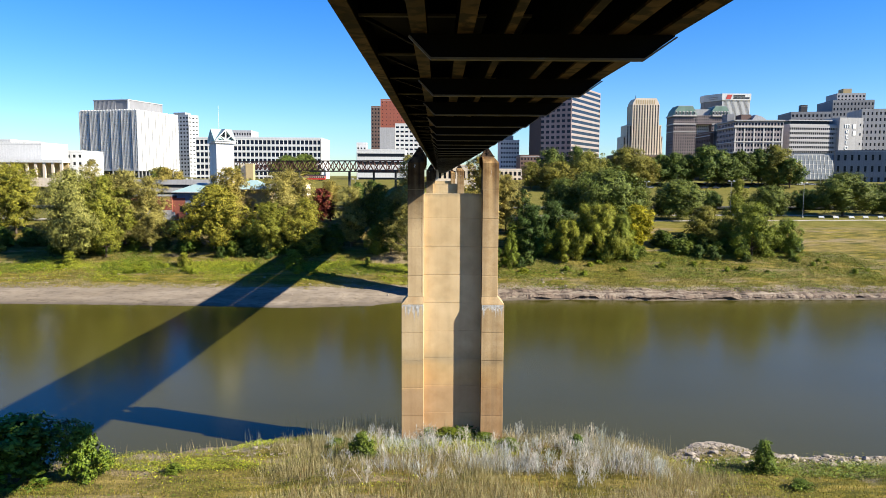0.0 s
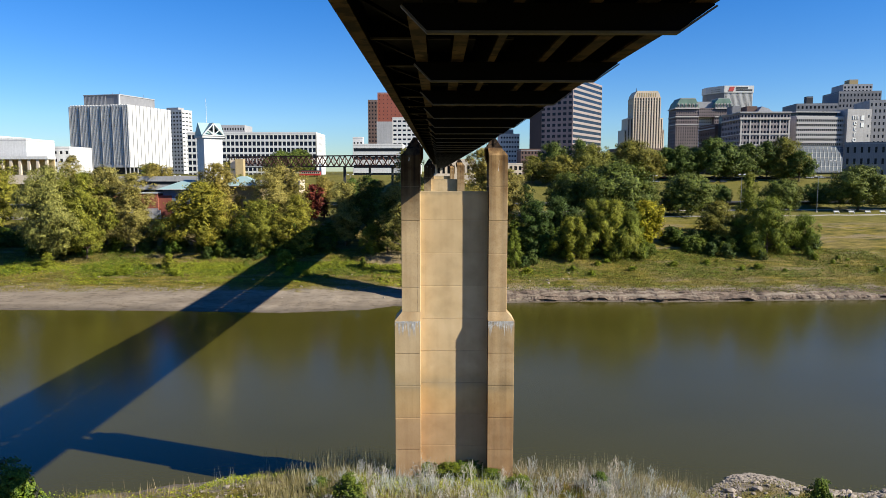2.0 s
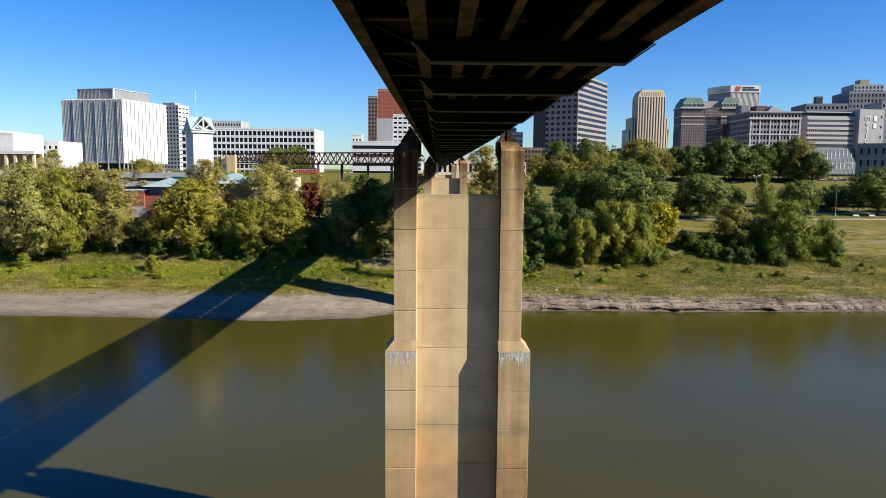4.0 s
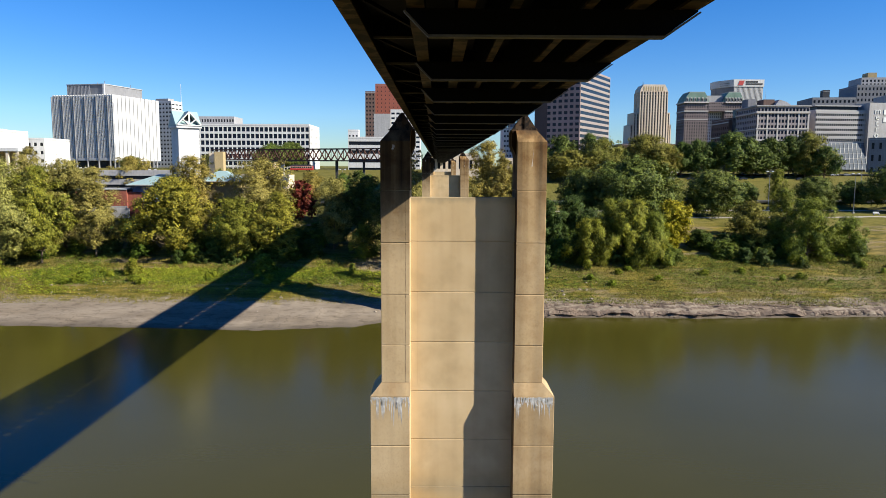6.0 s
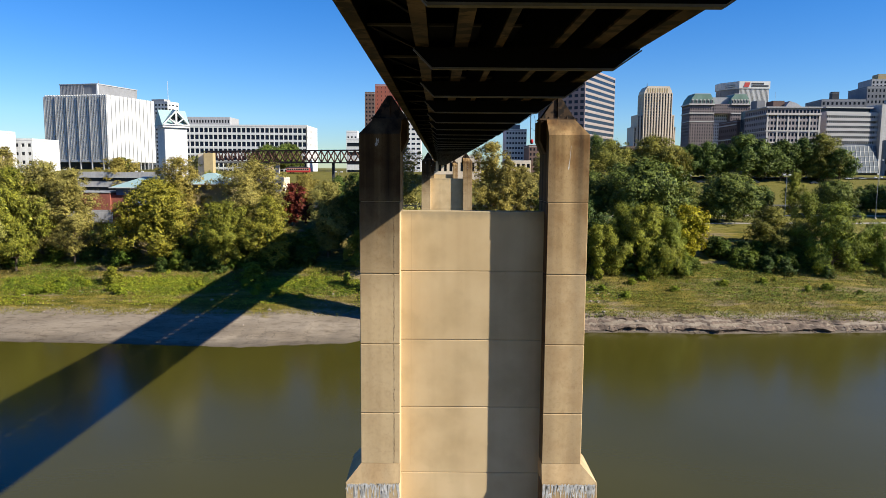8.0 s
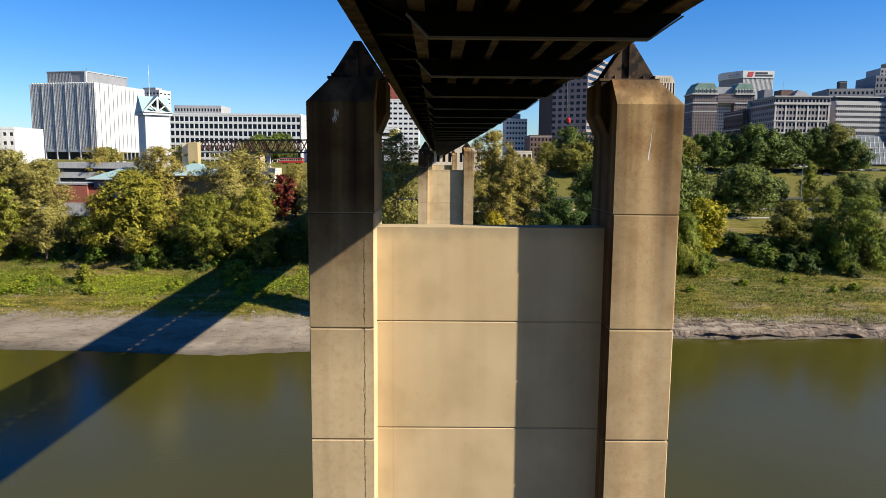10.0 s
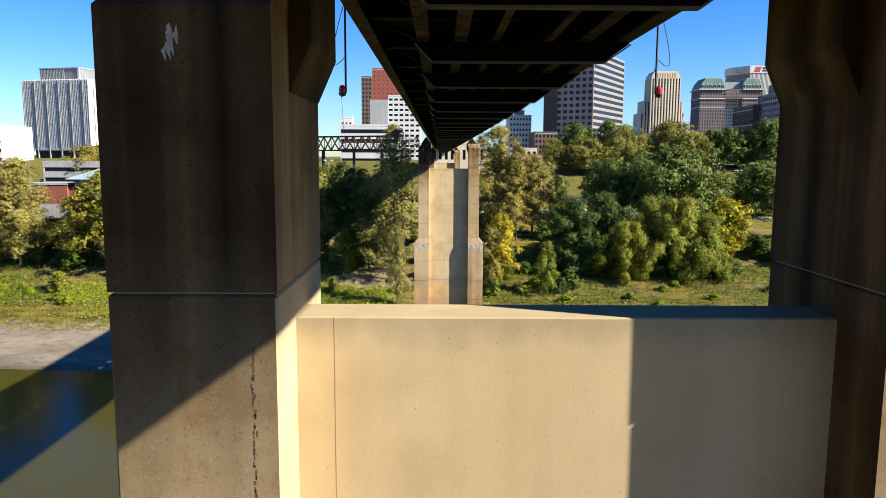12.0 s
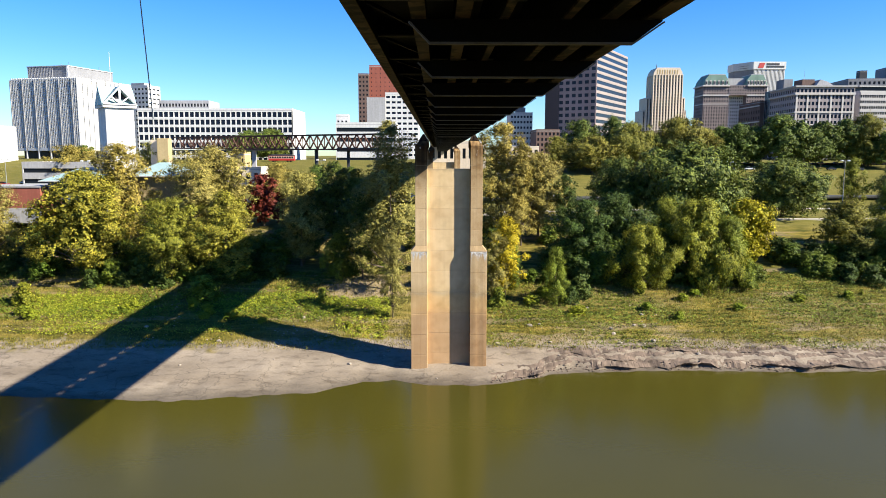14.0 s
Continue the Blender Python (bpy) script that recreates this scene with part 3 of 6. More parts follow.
        bm = box((cx - 0.03, y - 0.6, 40.5), (cx + 0.03, y + 0.58, 41.55))
        bm.transform(back)
        part("stiffener", bm, RUSTY, bearing)
    return pier


build_pier(91.87, -2.6, "buff concrete bridge pier standing in the river by the bank")
build_pier(91.87 + 127.0, 0.4, "buff concrete bridge pier standing on the far mud bank")
build_pier(91.87 + 254.0, 18.0, "buff concrete bridge pier standing in the park")

# ---- the bridge overhead ----


def build_bridge():
    y0, y1 = -64.0, 430.0
    br = thing("bridge", (1.755, 0, 40), "dark steel bridge deck with cross beams and runway girders", "bridge")
    S = 5.66
    first, last = -27, 59

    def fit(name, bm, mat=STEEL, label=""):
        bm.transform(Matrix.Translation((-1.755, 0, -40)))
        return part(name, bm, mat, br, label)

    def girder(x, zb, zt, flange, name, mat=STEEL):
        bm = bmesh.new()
        # web near black for shade; rusty flange browner for the light it catches
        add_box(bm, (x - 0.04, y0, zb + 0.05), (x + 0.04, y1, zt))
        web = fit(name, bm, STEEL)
        bm = box((x - flange / 2, y0, zb), (x + flange / 2, y1, zb + 0.05))
        bm.transform(Matrix.Translation((-1.755, 0, -40)))
        part("flange", bm, mat, web, "rust-brown bottom flange")
        return web

    girder(-2.07, 41.40, 42.9, 0.38, "edge_girder", RUSTY)
    girder(5.60, 41.40, 42.9, 0.38, "edge_girder", RUSTY)
    for x in (-0.36, 0.43, 3.08, 3.87):
        girder(x, 40.36, 41.9, 0.27, "runway_girder", RUSTY)
    for x in (1.19, 2.32):
        girder(x, 40.36, 41.9, 0.15, "stringer", RUSTY)
    # cross beams with bevelled ends
    proto = None
    for k in range(first, last + 1):
        y = 91.82 + S * k
        if proto is None:
            bm = prism([(-0.16, 39.95), (3.52, 39.95), (4.04, 40.32), (4.04, 40.35), (-0.51, 40.35), (-0.51, 40.32)], -0.03, 0.03)
            bm.transform(Matrix.Translation((-1.755, 0, -40)))
            proto = part("cross_beam", bm, STEEL, br)
            proto.location.y = y
            bm = box((-0.16, -0.07, 39.91), (3.52, 0.07, 39.95))
            add_prism(bm, [(-0.16, 39.91), (-0.16, 39.95), (-0.53, 40.32), (-0.55, 40.30)], -0.07, 0.07)
            add_prism(bm, [(3.52, 39.91), (3.52, 39.95), (4.06, 40.32), (4.08, 40.30)], -0.07, 0.07)
            bm.transform(Matrix.Translation((-1.755, 0, -40)))
            edge = part("flange", bm, LIT_EDGE, proto)
            bm = box((-2.1, -0.03, 41.92), (5.6, 0.03, 42.4))
            bm.transform(Matrix.Translation((-1.755, 0, -40)))
            proto2 = part("deck_beam", bm, STEEL, br)
            bm = box((-2.1, -0.09, 41.86), (5.6, 0.09, 41.92))
            bm.transform(Matrix.Translation((-1.755, 0, -40)))
            edge2 = part("flange", bm, LIT_EDGE, proto2)
            proto2.location.y = y
            bm = bar((-2.2, 0, 42.0), (-0.4, S, 42.0), 0.1)
            bm.transform(Matrix.Translation((-1.755, 0, -40)))
            proto3 = part("wind_brace", bm, STEEL, br)
            proto3.location.y = y
            bm = bar((5.7, 0, 42.0), (3.9, S, 42.0), 0.1)
            bm.transform(Matrix.Translation((-1.755, 0, -40)))
            proto4 = part("wind_brace", bm, STEEL, br)
            proto4.location.y = y
            continue
        for p, n in ((proto, "cross_beam"), (proto2, "deck_beam"), (proto3, "wind_brace"), (proto4, "wind_brace")):
            o = new(n, p.data)
            o.parent, o.location = br, (0, y, 0)
            if n.endswith("beam"):
                new("flange", (edge if n == "cross_beam" else edge2).data).parent = o
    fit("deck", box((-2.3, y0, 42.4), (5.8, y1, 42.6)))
    # side trusses, canopy and parapets above the deck
    for x in (-2.07, 5.60):
        low = 43.15 if x < 0 else 42.6
        bm = box((x - 0.1, y0, low), (x + 0.1, y1, 48.3 if x > 0 else 49.0))
        fit("side_screen", bm)
        bm = bmesh.new()
        for k in range(first, last):
            y = 91.82 + S * k
            add_bar(bm, (x, y, 42.6), (x, y, 50.0), 0.3)
            add_bar(bm, (x, y, 42.6), (x, y + S / 2, 50.0), 0.22)
            add_bar(bm, (x, y + S, 42.6), (x, y + S / 2, 50.0), 0.22)
        fit("side_truss", bm)
        if x > 0:
            bm = bmesh.new()
            for k in range(2 * first, 2 * last):
                y = 91.82 + S * k / 2
                add_box(bm, (x - 0.12, y - 0.85, 48.3), (x + 0.12, y + 0.85, 49.6))
            fit("screen_panel", bm)
        fit("top_chord", box((x - 0.2, y0, 49.6), (x + 0.2, y1, 50.0)))
    fit("canopy", box((-2.4, y0, 50.0), (5.9, y1, 50.12)))
    return br


build_bridge()

# ---- trees ----
rng = np.random.default_rng(7)


def crown_lobes(kind, r, tallness):
    """Rounded clusters of foliage for a tree one unit high and about one unit wide: a few large boughs, each with small clusters round it."""
    low, n, size = {"willow": (0.02, 34, 0.115), "tall": (0.12, 44, 0.108), "round": (0.11, 44, 0.11), "park": (0.16, 42, 0.11), "shrub": (0.02, 22, 0.155)}[kind]
    lobes = []
    for i in range(n):
        u = (i + r.uniform(0, 1)) / n
        env = {"willow": (1 - abs(u - 0.4) ** 2.2 * 1.9), "tall": np.sqrt(max(0.03, 1 - abs(2 * u - 0.95) ** 2.6)) * (0.8 + 0.2 * u),
               "round": np.sqrt(max(0.03, 1 - abs(2 * u - 0.85) ** 2.4 * 0.95)), "park": np.sqrt(max(0.03, 1 - abs(2 * u - 0.75) ** 2.2 * 0.75)), "shrub": np.sqrt(max(0.05, 1 - u * u * 0.95))}[kind] * 0.5
        a = i * 2.4 + r.uniform(-0.5, 0.5)
        env *= (1 + 0.2 * np.sin(2 * a + 5 * u) + 0.12 * np.sin(3 * a - 7 * u)) * r.uniform(0.86, 1.1)
        rr = size * r.uniform(0.7, 1.3)
        rad = max(0, env - rr * 0.7) * (1 - 0.7 * r.uniform(0, 1) ** 2.4)
        x, y, z = rad * np.cos(a), rad * np.sin(a), min(low + (0.97 - low) * u, 0.97 - rr * 0.6)
        lobes.append((x, y, z, rr, rr * r.uniform(0.7, 1.0) * (1.3 if kind == "willow" else 1) / tallness))
        for k in range(4):
            d = r.normal(size=3)
            d *= rr * r.uniform(0.7, 1.25) / np.linalg.norm(d)
            q = rr * r.uniform(0.34, 0.62)
            lobes.append((x + d[0], y + d[1], min(max(low, z + (d[2] - (0.6 * rr if kind == "willow" else 0)) / tallness), 0.985 - q), q, q * r.uniform(0.6, 0.95) * (1.5 if kind == "willow" else 1) / tallness))
    return lobes


def tree_proto(kind, leaf, seed, count, size, label, category="tree", tallness=1.0):
    """A tree one unit high: tapered trunk with limbs, and a crown of many small leaf clumps."""
    r = np.random.default_rng(seed)
    root = thing(category, (0, 0, 0), label, category)
    lobes = crown_lobes(kind, r, tallness)
    bm = bmesh.new()
    top = 0.8
    bends = [Vector((0, 0, -0.03)), Vector((r.normal(0, 0.012), r.normal(0, 0.012), 0.25)), Vector((r.normal(0, 0.03), r.normal(0, 0.03), 0.5)), Vector((r.normal(0, 0.04), r.normal(0, 0.04), top))]
    for i, (p, q) in enumerate(zip(bends, bends[1:])):
        add_bar(bm, p, q, (0.042, 0.028, 0.018)[i], (0.028, 0.018, 0.006)[i], 7)
    for x, y, z, rx, rz in lobes[::5][:18]:
        h = max(0.12, z - 0.22)
        k = min(2, int(h / 0.27))
        s = bends[k].lerp(bends[k + 1], min(1, max(0, (h - bends[k].z) / (bends[k + 1].z - bends[k].z))))
        add_bar(bm, s, (x * 0.9, y * 0.9, z), 0.013, 0.003, 5)
    part("trunk", bm, BARK, root)
    weight = np.array([b[3] ** 1.6 for b in lobes])
    cs, ns = [], []
    for (x, y, z, rx, rz), share in zip(lobes, weight / weight.sum()):
        # sprays of leaves on the shell of each cluster
        per = max(12, int(count * share))
        k = max(3, per // 9)
        d0 = r.normal(size=(k, 3)) + np.array([0, 0, 0.35])
        d0 /= np.linalg.norm(d0, axis=1)[:, None]
        rad0 = 0.55 + 0.5 * r.uniform(0, 1, k) + 0.45 * (r.uniform(0, 1, k) > 0.9)
        pick = r.integers(0, k, per)
        d = d0[pick] + r.normal(0, 0.16, (per, 3))
        rad = rad0[pick] + r.normal(0, 0.08, per)
        cs.append(d * rad[:, None] * np.array([rx, rx, rz]) + np.array([x, y, z]))
        out = np.array([x, y, (z - 0.45) * 0.9]) * 1.5
        ns.append(d0[pick] + out)
    c, nrm = np.concatenate(cs), np.concatenate(ns)
    nrm = nrm + r.normal(0, 0.42, nrm.shape) + np.array([0, 0, 0.25])
    nrm /= np.linalg.norm(nrm, axis=1)[:, None]
    t = r.normal(size=nrm.shape) + (np.array([0, 0, 1.6]) if kind == "willow" else 0)
    u = np.cross(nrm, t)
    u /= np.linalg.norm(u, axis=1)[:, None]
    v = np.cross(u, nrm)
    sz = (size * r.uniform(0.55, 1.35, len(c)))[:, None]
    # the dense, shaded inside of the crown
    inner = r.integers(0, len(c), len(c) // 14)
    mid = np.array([0, 0, 0.5])
    c = np.concatenate([c, mid + (c[inner] - mid) * r.uniform(0.35, 0.72, (len(inner), 1))])
    u, v, sz = np.concatenate([u, u[inner]]), np.concatenate([v, v[inner]]), np.concatenate([sz, sz[inner] * 2.4])
    u[:, 2] /= tallness
    v[:, 2] /= tallness
    k = (0.7, 1.25) if kind == "willow" else (1, 1)
    me = quads_mesh("crown", c, u * sz * k[0], v * sz * k[1])
    link("crown", me, leaf, root)
    return root


LEAVES = {
    "cotton": leaf_material("olive_yellow_leaves", (0.135, 0.155, 0.015), (0.47, 0.415, 0.046)),
    "pale": leaf_material("pale_olive_leaves", (0.215, 0.20, 0.042), (0.53, 0.44, 0.11)),
    "dark": leaf_material("dark_green_leaves", (0.034, 0.070, 0.011), (0.15, 0.20, 0.032)),
    "willow": leaf_material("willow_leaves", (0.105, 0.150, 0.014), (0.42, 0.43, 0.04)),
    "yellow": leaf_material("golden_leaves", (0.40, 0.315, 0.010), (0.80, 0.60, 0.018)),
    "park": leaf_material("park_tree_leaves", (0.052, 0.098, 0.014), (0.24, 0.285, 0.044)),
    "olive": leaf_material("olive_brown_leaves", (0.12, 0.125, 0.016), (0.40, 0.345, 0.048)),
    "red": leaf_material("dark_red_leaves", (0.16, 0.022, 0.018), (0.28, 0.05, 0.025)),
    "bush": leaf_material("bank_creeper_leaves", (0.06, 0.115, 0.01), (0.22, 0.27, 0.025)),
    "lime": leaf_material("lime_weed_leaves", (0.17, 0.24, 0.013), (0.42, 0.45, 0.035)),
}
# x, y, height, crown width
COTTON = [(-81.9, 260.0, 25.1, 21.2), (-60.7, 256.0, 20.2, 12.7), (-48.9, 258.0, 21.4, 12.9), (-119.0, 254.0, 30.2, 13.9), (-166.0, 280.0, 28.6, 19.3), (-182.9, 275.0, 28.3, 19.3)]
PALE = [(-129.7, 252.0, 32.5, 17.0), (-105.4, 260.0, 29.0, 12.0), (-46.0, 300.0, 17.0, 8.3), (-82.3, 281.0, 27.1, 13.0), (-86.9, 318.0, 23.0, 13.0), (-60.5, 287.0, 24.7, 17.8), (-144.8, 380.0, 17.4, 13.7), (-116.7, 264.0, 29.1, 17.0), (-133.2, 275.0, 31.9, 10.3), (-10.5, 252.0, 39.3, 11.9), (-9.3, 238.0, 18.5, 4.2), (16.8, 285.0, 32.4, 13.6), (21.5, 280.0, 28.3, 8.1), (26.9, 287.0, 23.3, 11.4), (-33.1, 266.0, 23.5, 10.8), (12.2, 246.0, 15.8, 5.3), (-15.9, 262.0, 24.3, 7.9)]
DARK_TREES = [(-25.5, 270.0, 25.4, 10.7), (-32.8, 268.0, 18.8, 8.2), (33.4, 282.0, 18.8, 6.2), (34.2, 262.0, 18.0, 11.4), (42.6, 266.0, 18.0, 12.4), (-17.5, 258.0, 21.4, 9.0)]
PARK_TREES = [(-33.4, 292.0, 18.4, 8.9), (-24.8, 300.0, 16.0, 8.0), (68.2, 290.0, 23.3, 27.3), (80.5, 294.0, 16.5, 12.6), (52.9, 300.0, 18.0, 14.8), (103.4, 309.0, 16.6, 21.6), (186.4, 329.0, 20.0, 22.9), (211.4, 335.0, 15.1, 18.6), (178.3, 348.0, 11.4, 12.7), (134.1, 350.0, 10.0, 8.3), (153.3, 330.0, 13.7, 16.2)]
WILLOW = [(45.7, 253.0, 14.6, 11.6), (58.7, 256.0, 19.8, 15.1), (65.5, 255.0, 16.1, 9.7), (53.6, 263.0, 18.1, 9.3), (114.9, 260.0, 19.4, 16.1), (129.1, 263.0, 12.7, 9.2), (25.0, 245.2, 12.8, 5.5), (-23.1, 260.2, 10.8, 7.3), (114.8, 276.0, 18.5, 10.1), (144.7, 345.0, 17.1, 8.7), (16.3, 254.0, 10.8, 5.1)]
YELLOW = [(73.4, 264.0, 17.2, 10.7), (14.4, 248.0, 18.9, 7.0)]
FAR = [(-106.2, 500.0, 16.1, 18.9), (-94.3, 503.0, 17.2, 18.4), (-175.1, 452.0, 9.8, 10.6), (70.3, 450.0, 22.7, 17.8), (86.0, 452.0, 24.7, 14.5), (146.3, 446.0, 21.1, 16.9), (167.3, 446.0, 25.3, 25.3), (186.3, 445.0, 22.6, 17.5), (200.3, 449.0, 23.9, 15.6), (215.7, 440.0, 18.2, 16.0), (156.5, 452.0, 20.0, 14.3), (138.2, 448.0, 20.1, 12.7), (179.6, 450.0, 21.0, 15.6), (103.7, 440.0, 15.6, 16.2), (-98.0, 493.0, 14.4, 15.5), (-107.2, 491.0, 13.6, 15.4), (-90.4, 494.0, 13.4, 11.6), (177.6, 447.0, 16.0, 15.2), (212.9, 450.0, 12.5, 16.8)]
OLIVE = [(-86.9, 300.0, 14.6, 9.6), (70.2, 425.0, 16.5, 23.8), (89.4, 430.0, 22.3, 22.0), (54.7, 430.0, 16.4, 11.0), (114.2, 440.0, 23.7, 24.8), (208.3, 446.0, 26.2, 20.4), (101.0, 270.0, 15.0, 13.5), (108.5, 268.0, 12.0, 9.5), (125.0, 436.0, 20.1, 13.4)]
RED = [(-48.9, 295.0, 15.0, 9.5)]


def plant(rows, kinds, leaf, count, size, label, seed, variants=3, wide=1.25):
    """Trees of one kind: slender and broad ones get a pattern tree each, which the others copy."""
    order = sorted(range(len(rows)), key=lambda k: rows[k][2] / rows[k][3])
    for b, ids in enumerate(np.array_split(order, min(variants, len(rows)))):
        tallness = sum(rows[k][2] / rows[k][3] for k in ids) / len(ids) / wide
        first = None
        for k in ids:
            x, y, h, w = rows[k]
            m = Matrix.Translation((x, y, float(land(x, y)))) @ Matrix.Rotation(k * 2.399, 4, "Z") @ Matrix.Diagonal((w * wide, w * wide, h, 1))
            if first is None:
                first = tree_proto(kinds[b % len(kinds)], leaf, seed + b, count, size, label, tallness=tallness)
                first["group"] = "trees"
                first.matrix_basis = m
            else:
                copy_thing(first, Matrix.Identity(4)).matrix_basis = m


plant(COTTON, ("round", "tall", "round"), LEAVES["cotton"], 44000, 0.0108, "tall cottonwood with yellowing olive leaves on the bank", 11)
plant(PALE, ("round", "tall", "round"), LEAVES["pale"], 50000, 0.0098, "tall tree with pale olive leaves on the bank", 31, 4, 1.42)
plant(DARK_TREES, ("round",), LEAVES["dark"], 46000, 0.0112, "full round tree with dark green leaves", 51)
plant(WILLOW, ("willow",), LEAVES["willow"], 48000, 0.0118, "bushy willow with soft green leaves on the bank", 71, 4, 1.08)
plant(YELLOW, ("tall", "round"), LEAVES["yellow"], 30000, 0.0155, "small tree in golden autumn leaf", 91, 2, 1.4)
plant(PARK_TREES, ("round", "park"), LEAVES["park"], 46000, 0.0112, "full round park tree with green leaves on the lawn", 61)
plant(FAR, ("park",), LEAVES["park"], 26000, 0.0155, "park tree with dark green leaves on the bluff", 111)
plant(OLIVE, ("round",), LEAVES["olive"], 40000, 0.0115, "broad olive-brown tree on the grass slope", 141, 3)
plant(RED, ("round",), LEAVES["red"], 5000, 0.035, "small tree with dark red leaves", 131, 1)

# ---- the city ----
GLASS = material("dark_window_glass", (0.012, 0.015, 0.02), 0.3, spec=0.22)
BLUEGLASS = material("blue_window_glass", (0.010, 0.016, 0.034), 0.25, spec=0.25)
WHITE = weathered("white_precast", (0.78, 0.77, 0.76), 0.85, 0.06, 0.05, 0.15, bump=0.0)
PALEGREY = weathered("pale_grey_stone", (0.46, 0.455, 0.465), 0.85, 0.08, 0.05, 0.2, bump=0.0)
MIDGREY = weathered("grey_brick", (0.29, 0.29, 0.305), 0.9, 0.12, 0.06, 0.2, bump=0.0)
BROWN = weathered("brown_granite", (0.45, 0.315, 0.295), 0.7, 0.1, 0.05, 0.1, bump=0.0)
DARKBRICK = weathered("dark_brick", (0.19, 0.125, 0.105), 0.9, 0.15, 0.08, 0.2, bump=0.0)
REDBRICK = weathered("red_brick", (0.37, 0.12, 0.085), 0.9, 0.12, 0.06, 0.15, bump=0.0)
CREAM = weathered("cream_terracotta", (0.80, 0.67, 0.53), 0.85, 0.08, 0.05, 0.15, bump=0.0)
BUFFGREY = weathered("buff_grey_concrete", (0.50, 0.485, 0.485), 0.9, 0.08, 0.05, 0.2, bump=0.0)
GRANITEBAND = weathered("polished_tan_granite", (0.35, 0.29, 0.265), 0.6, 0.06, 0.05, 0.1, bump=0.0)
DUSKY = weathered("dusky_brown_granite", (0.10, 0.07, 0.068), 0.6, 0.1, 0.06, bump=0.0)
HOTELBRICK = weathered("grey_brown_hotel_brick", (0.25, 0.205, 0.205), 0.9, 0.14, 0.06, 0.2, bump=0.0)
PINKBRICK = weathered("pinkish_grey_brick", (0.38, 0.335, 0.345), 0.9, 0.1, 0.06, 0.15, bump=0.0)
STONEBAND = weathered("pale_stone_bands", (0.66, 0.61, 0.58), 0.9, 0.08, 0.06, 0.15, bump=0.0)
TAN = weathered("tan_stucco", (0.55, 0.42, 0.22), 0.9, 0.08, 0.1, 0.15, bump=0.0)
VERDIGRIS = weathered("green_copper", (0.22, 0.33, 0.27), 0.7, 0.15, 0.1, 0.2, bump=0.0)
TEAL = weathered("pale_teal_metal_roof", (0.36, 0.50, 0.50), 0.5, 0.08, 0.1, 0.1, bump=0.0)
DARK = weathered("dark_metal", (0.06, 0.06, 0.065), 0.6, 0.1, 0.3, bump=0.0)
LAMPGREY = weathered("galvanised_steel", (0.42, 0.42, 0.41), 0.5, 0.1, 0.5, metal=0.6, bump=0.0)
BRIDGERUST = weathered("rust_brown_truss_steel", (0.11, 0.05, 0.035), 0.8, 0.3, 0.3, 0.2, bump=0.0)
PAVING = weathered("pale_concrete_paving", (0.46, 0.42, 0.36), 0.95, 0.12, 0.15, bump=0.1, vec="Object")
ASPHALT = weathered("asphalt", (0.06, 0.06, 0.058), 0.95, 0.2, 0.2, bump=0.1, vec="Object")

UNIT = mesh_from([(x, y, z) for z in (0, 1) for y in (0, 1) for x in (0, 1)], [(0, 2, 3, 1), (4, 5, 7, 6), (0, 1, 5, 4), (2, 6, 7, 3), (0, 4, 6, 2), (1, 3, 7, 5)])
UNIT_BY = {}


def unit_box(name, m, mat, parent):
    """A box as an object of its own; boxes of one material share a mesh."""
    if mat.name not in UNIT_BY:
        UNIT_BY[mat.name] = UNIT.copy()
        UNIT_BY[mat.name].materials.append(mat)
    ob = new(name, UNIT_BY[mat.name])
    ob.parent = parent
    ob.matrix_basis = m
    return ob


def facade(root, p, q, z0, z1, wall, cols, rows, ow, oh, pane=GLASS, deep=0.5, foot=0.0, head=0.0, name="wall"):
    """A front from p to q with real openings: piers and bands before recessed panes. ow, oh: the open share of each bay."""
    p, q = Vector((*p, 0)), Vector((*q, 0))
    d = q - p
    L = d.length
    ang = math.atan2(d.y, d.x)
    base = Matrix.Translation((p.x, p.y, z0)) @ Matrix.Rotation(ang, 4, "Z")
    H = z1 - z0
    bw, bh = L / cols, (H - foot - head) / rows
    us = [0.0] + [v for c in range(cols) for v in ((c + (1 - ow) / 2) * bw, (c + (1 + ow) / 2) * bw)] + [L]
    vs = [0.0] + [foot + v for r in range(rows) for v in ((r + (1 - oh) / 2) * bh, (r + (1 + oh) / 2) * bh)] + [H]
    bm = bmesh.new()
    grid = [[bm.verts.new((u, 0, v)) for u in us] for v in vs]
    for j in range(len(vs) - 1):
        for i in range(len(us) - 1):
            if not (i % 2 and j % 2):
                bm.faces.new((grid[j][i], grid[j][i + 1], grid[j + 1][i + 1], grid[j + 1][i]))
    made = bmesh.ops.extrude_face_region(bm, geom=list(bm.faces))
    for v in made["geom"]:
        if isinstance(v, bmesh.types.BMVert):
            v.co.y += deep
    bmesh.ops.recalc_face_normals(bm, faces=bm.faces)
    bm.transform(base)
    part(name, bm, wall, root)
    for c in range(cols):
        for r in range(rows):
            m = base @ Matrix.Translation(((c + (1 - ow) / 2) * bw, deep * 0.75, foot + (r + (1 - oh) / 2) * bh)) @ Matrix.Diagonal((ow * bw, 0.05, oh * bh, 1))
            unit_box("window", m, pane, root)


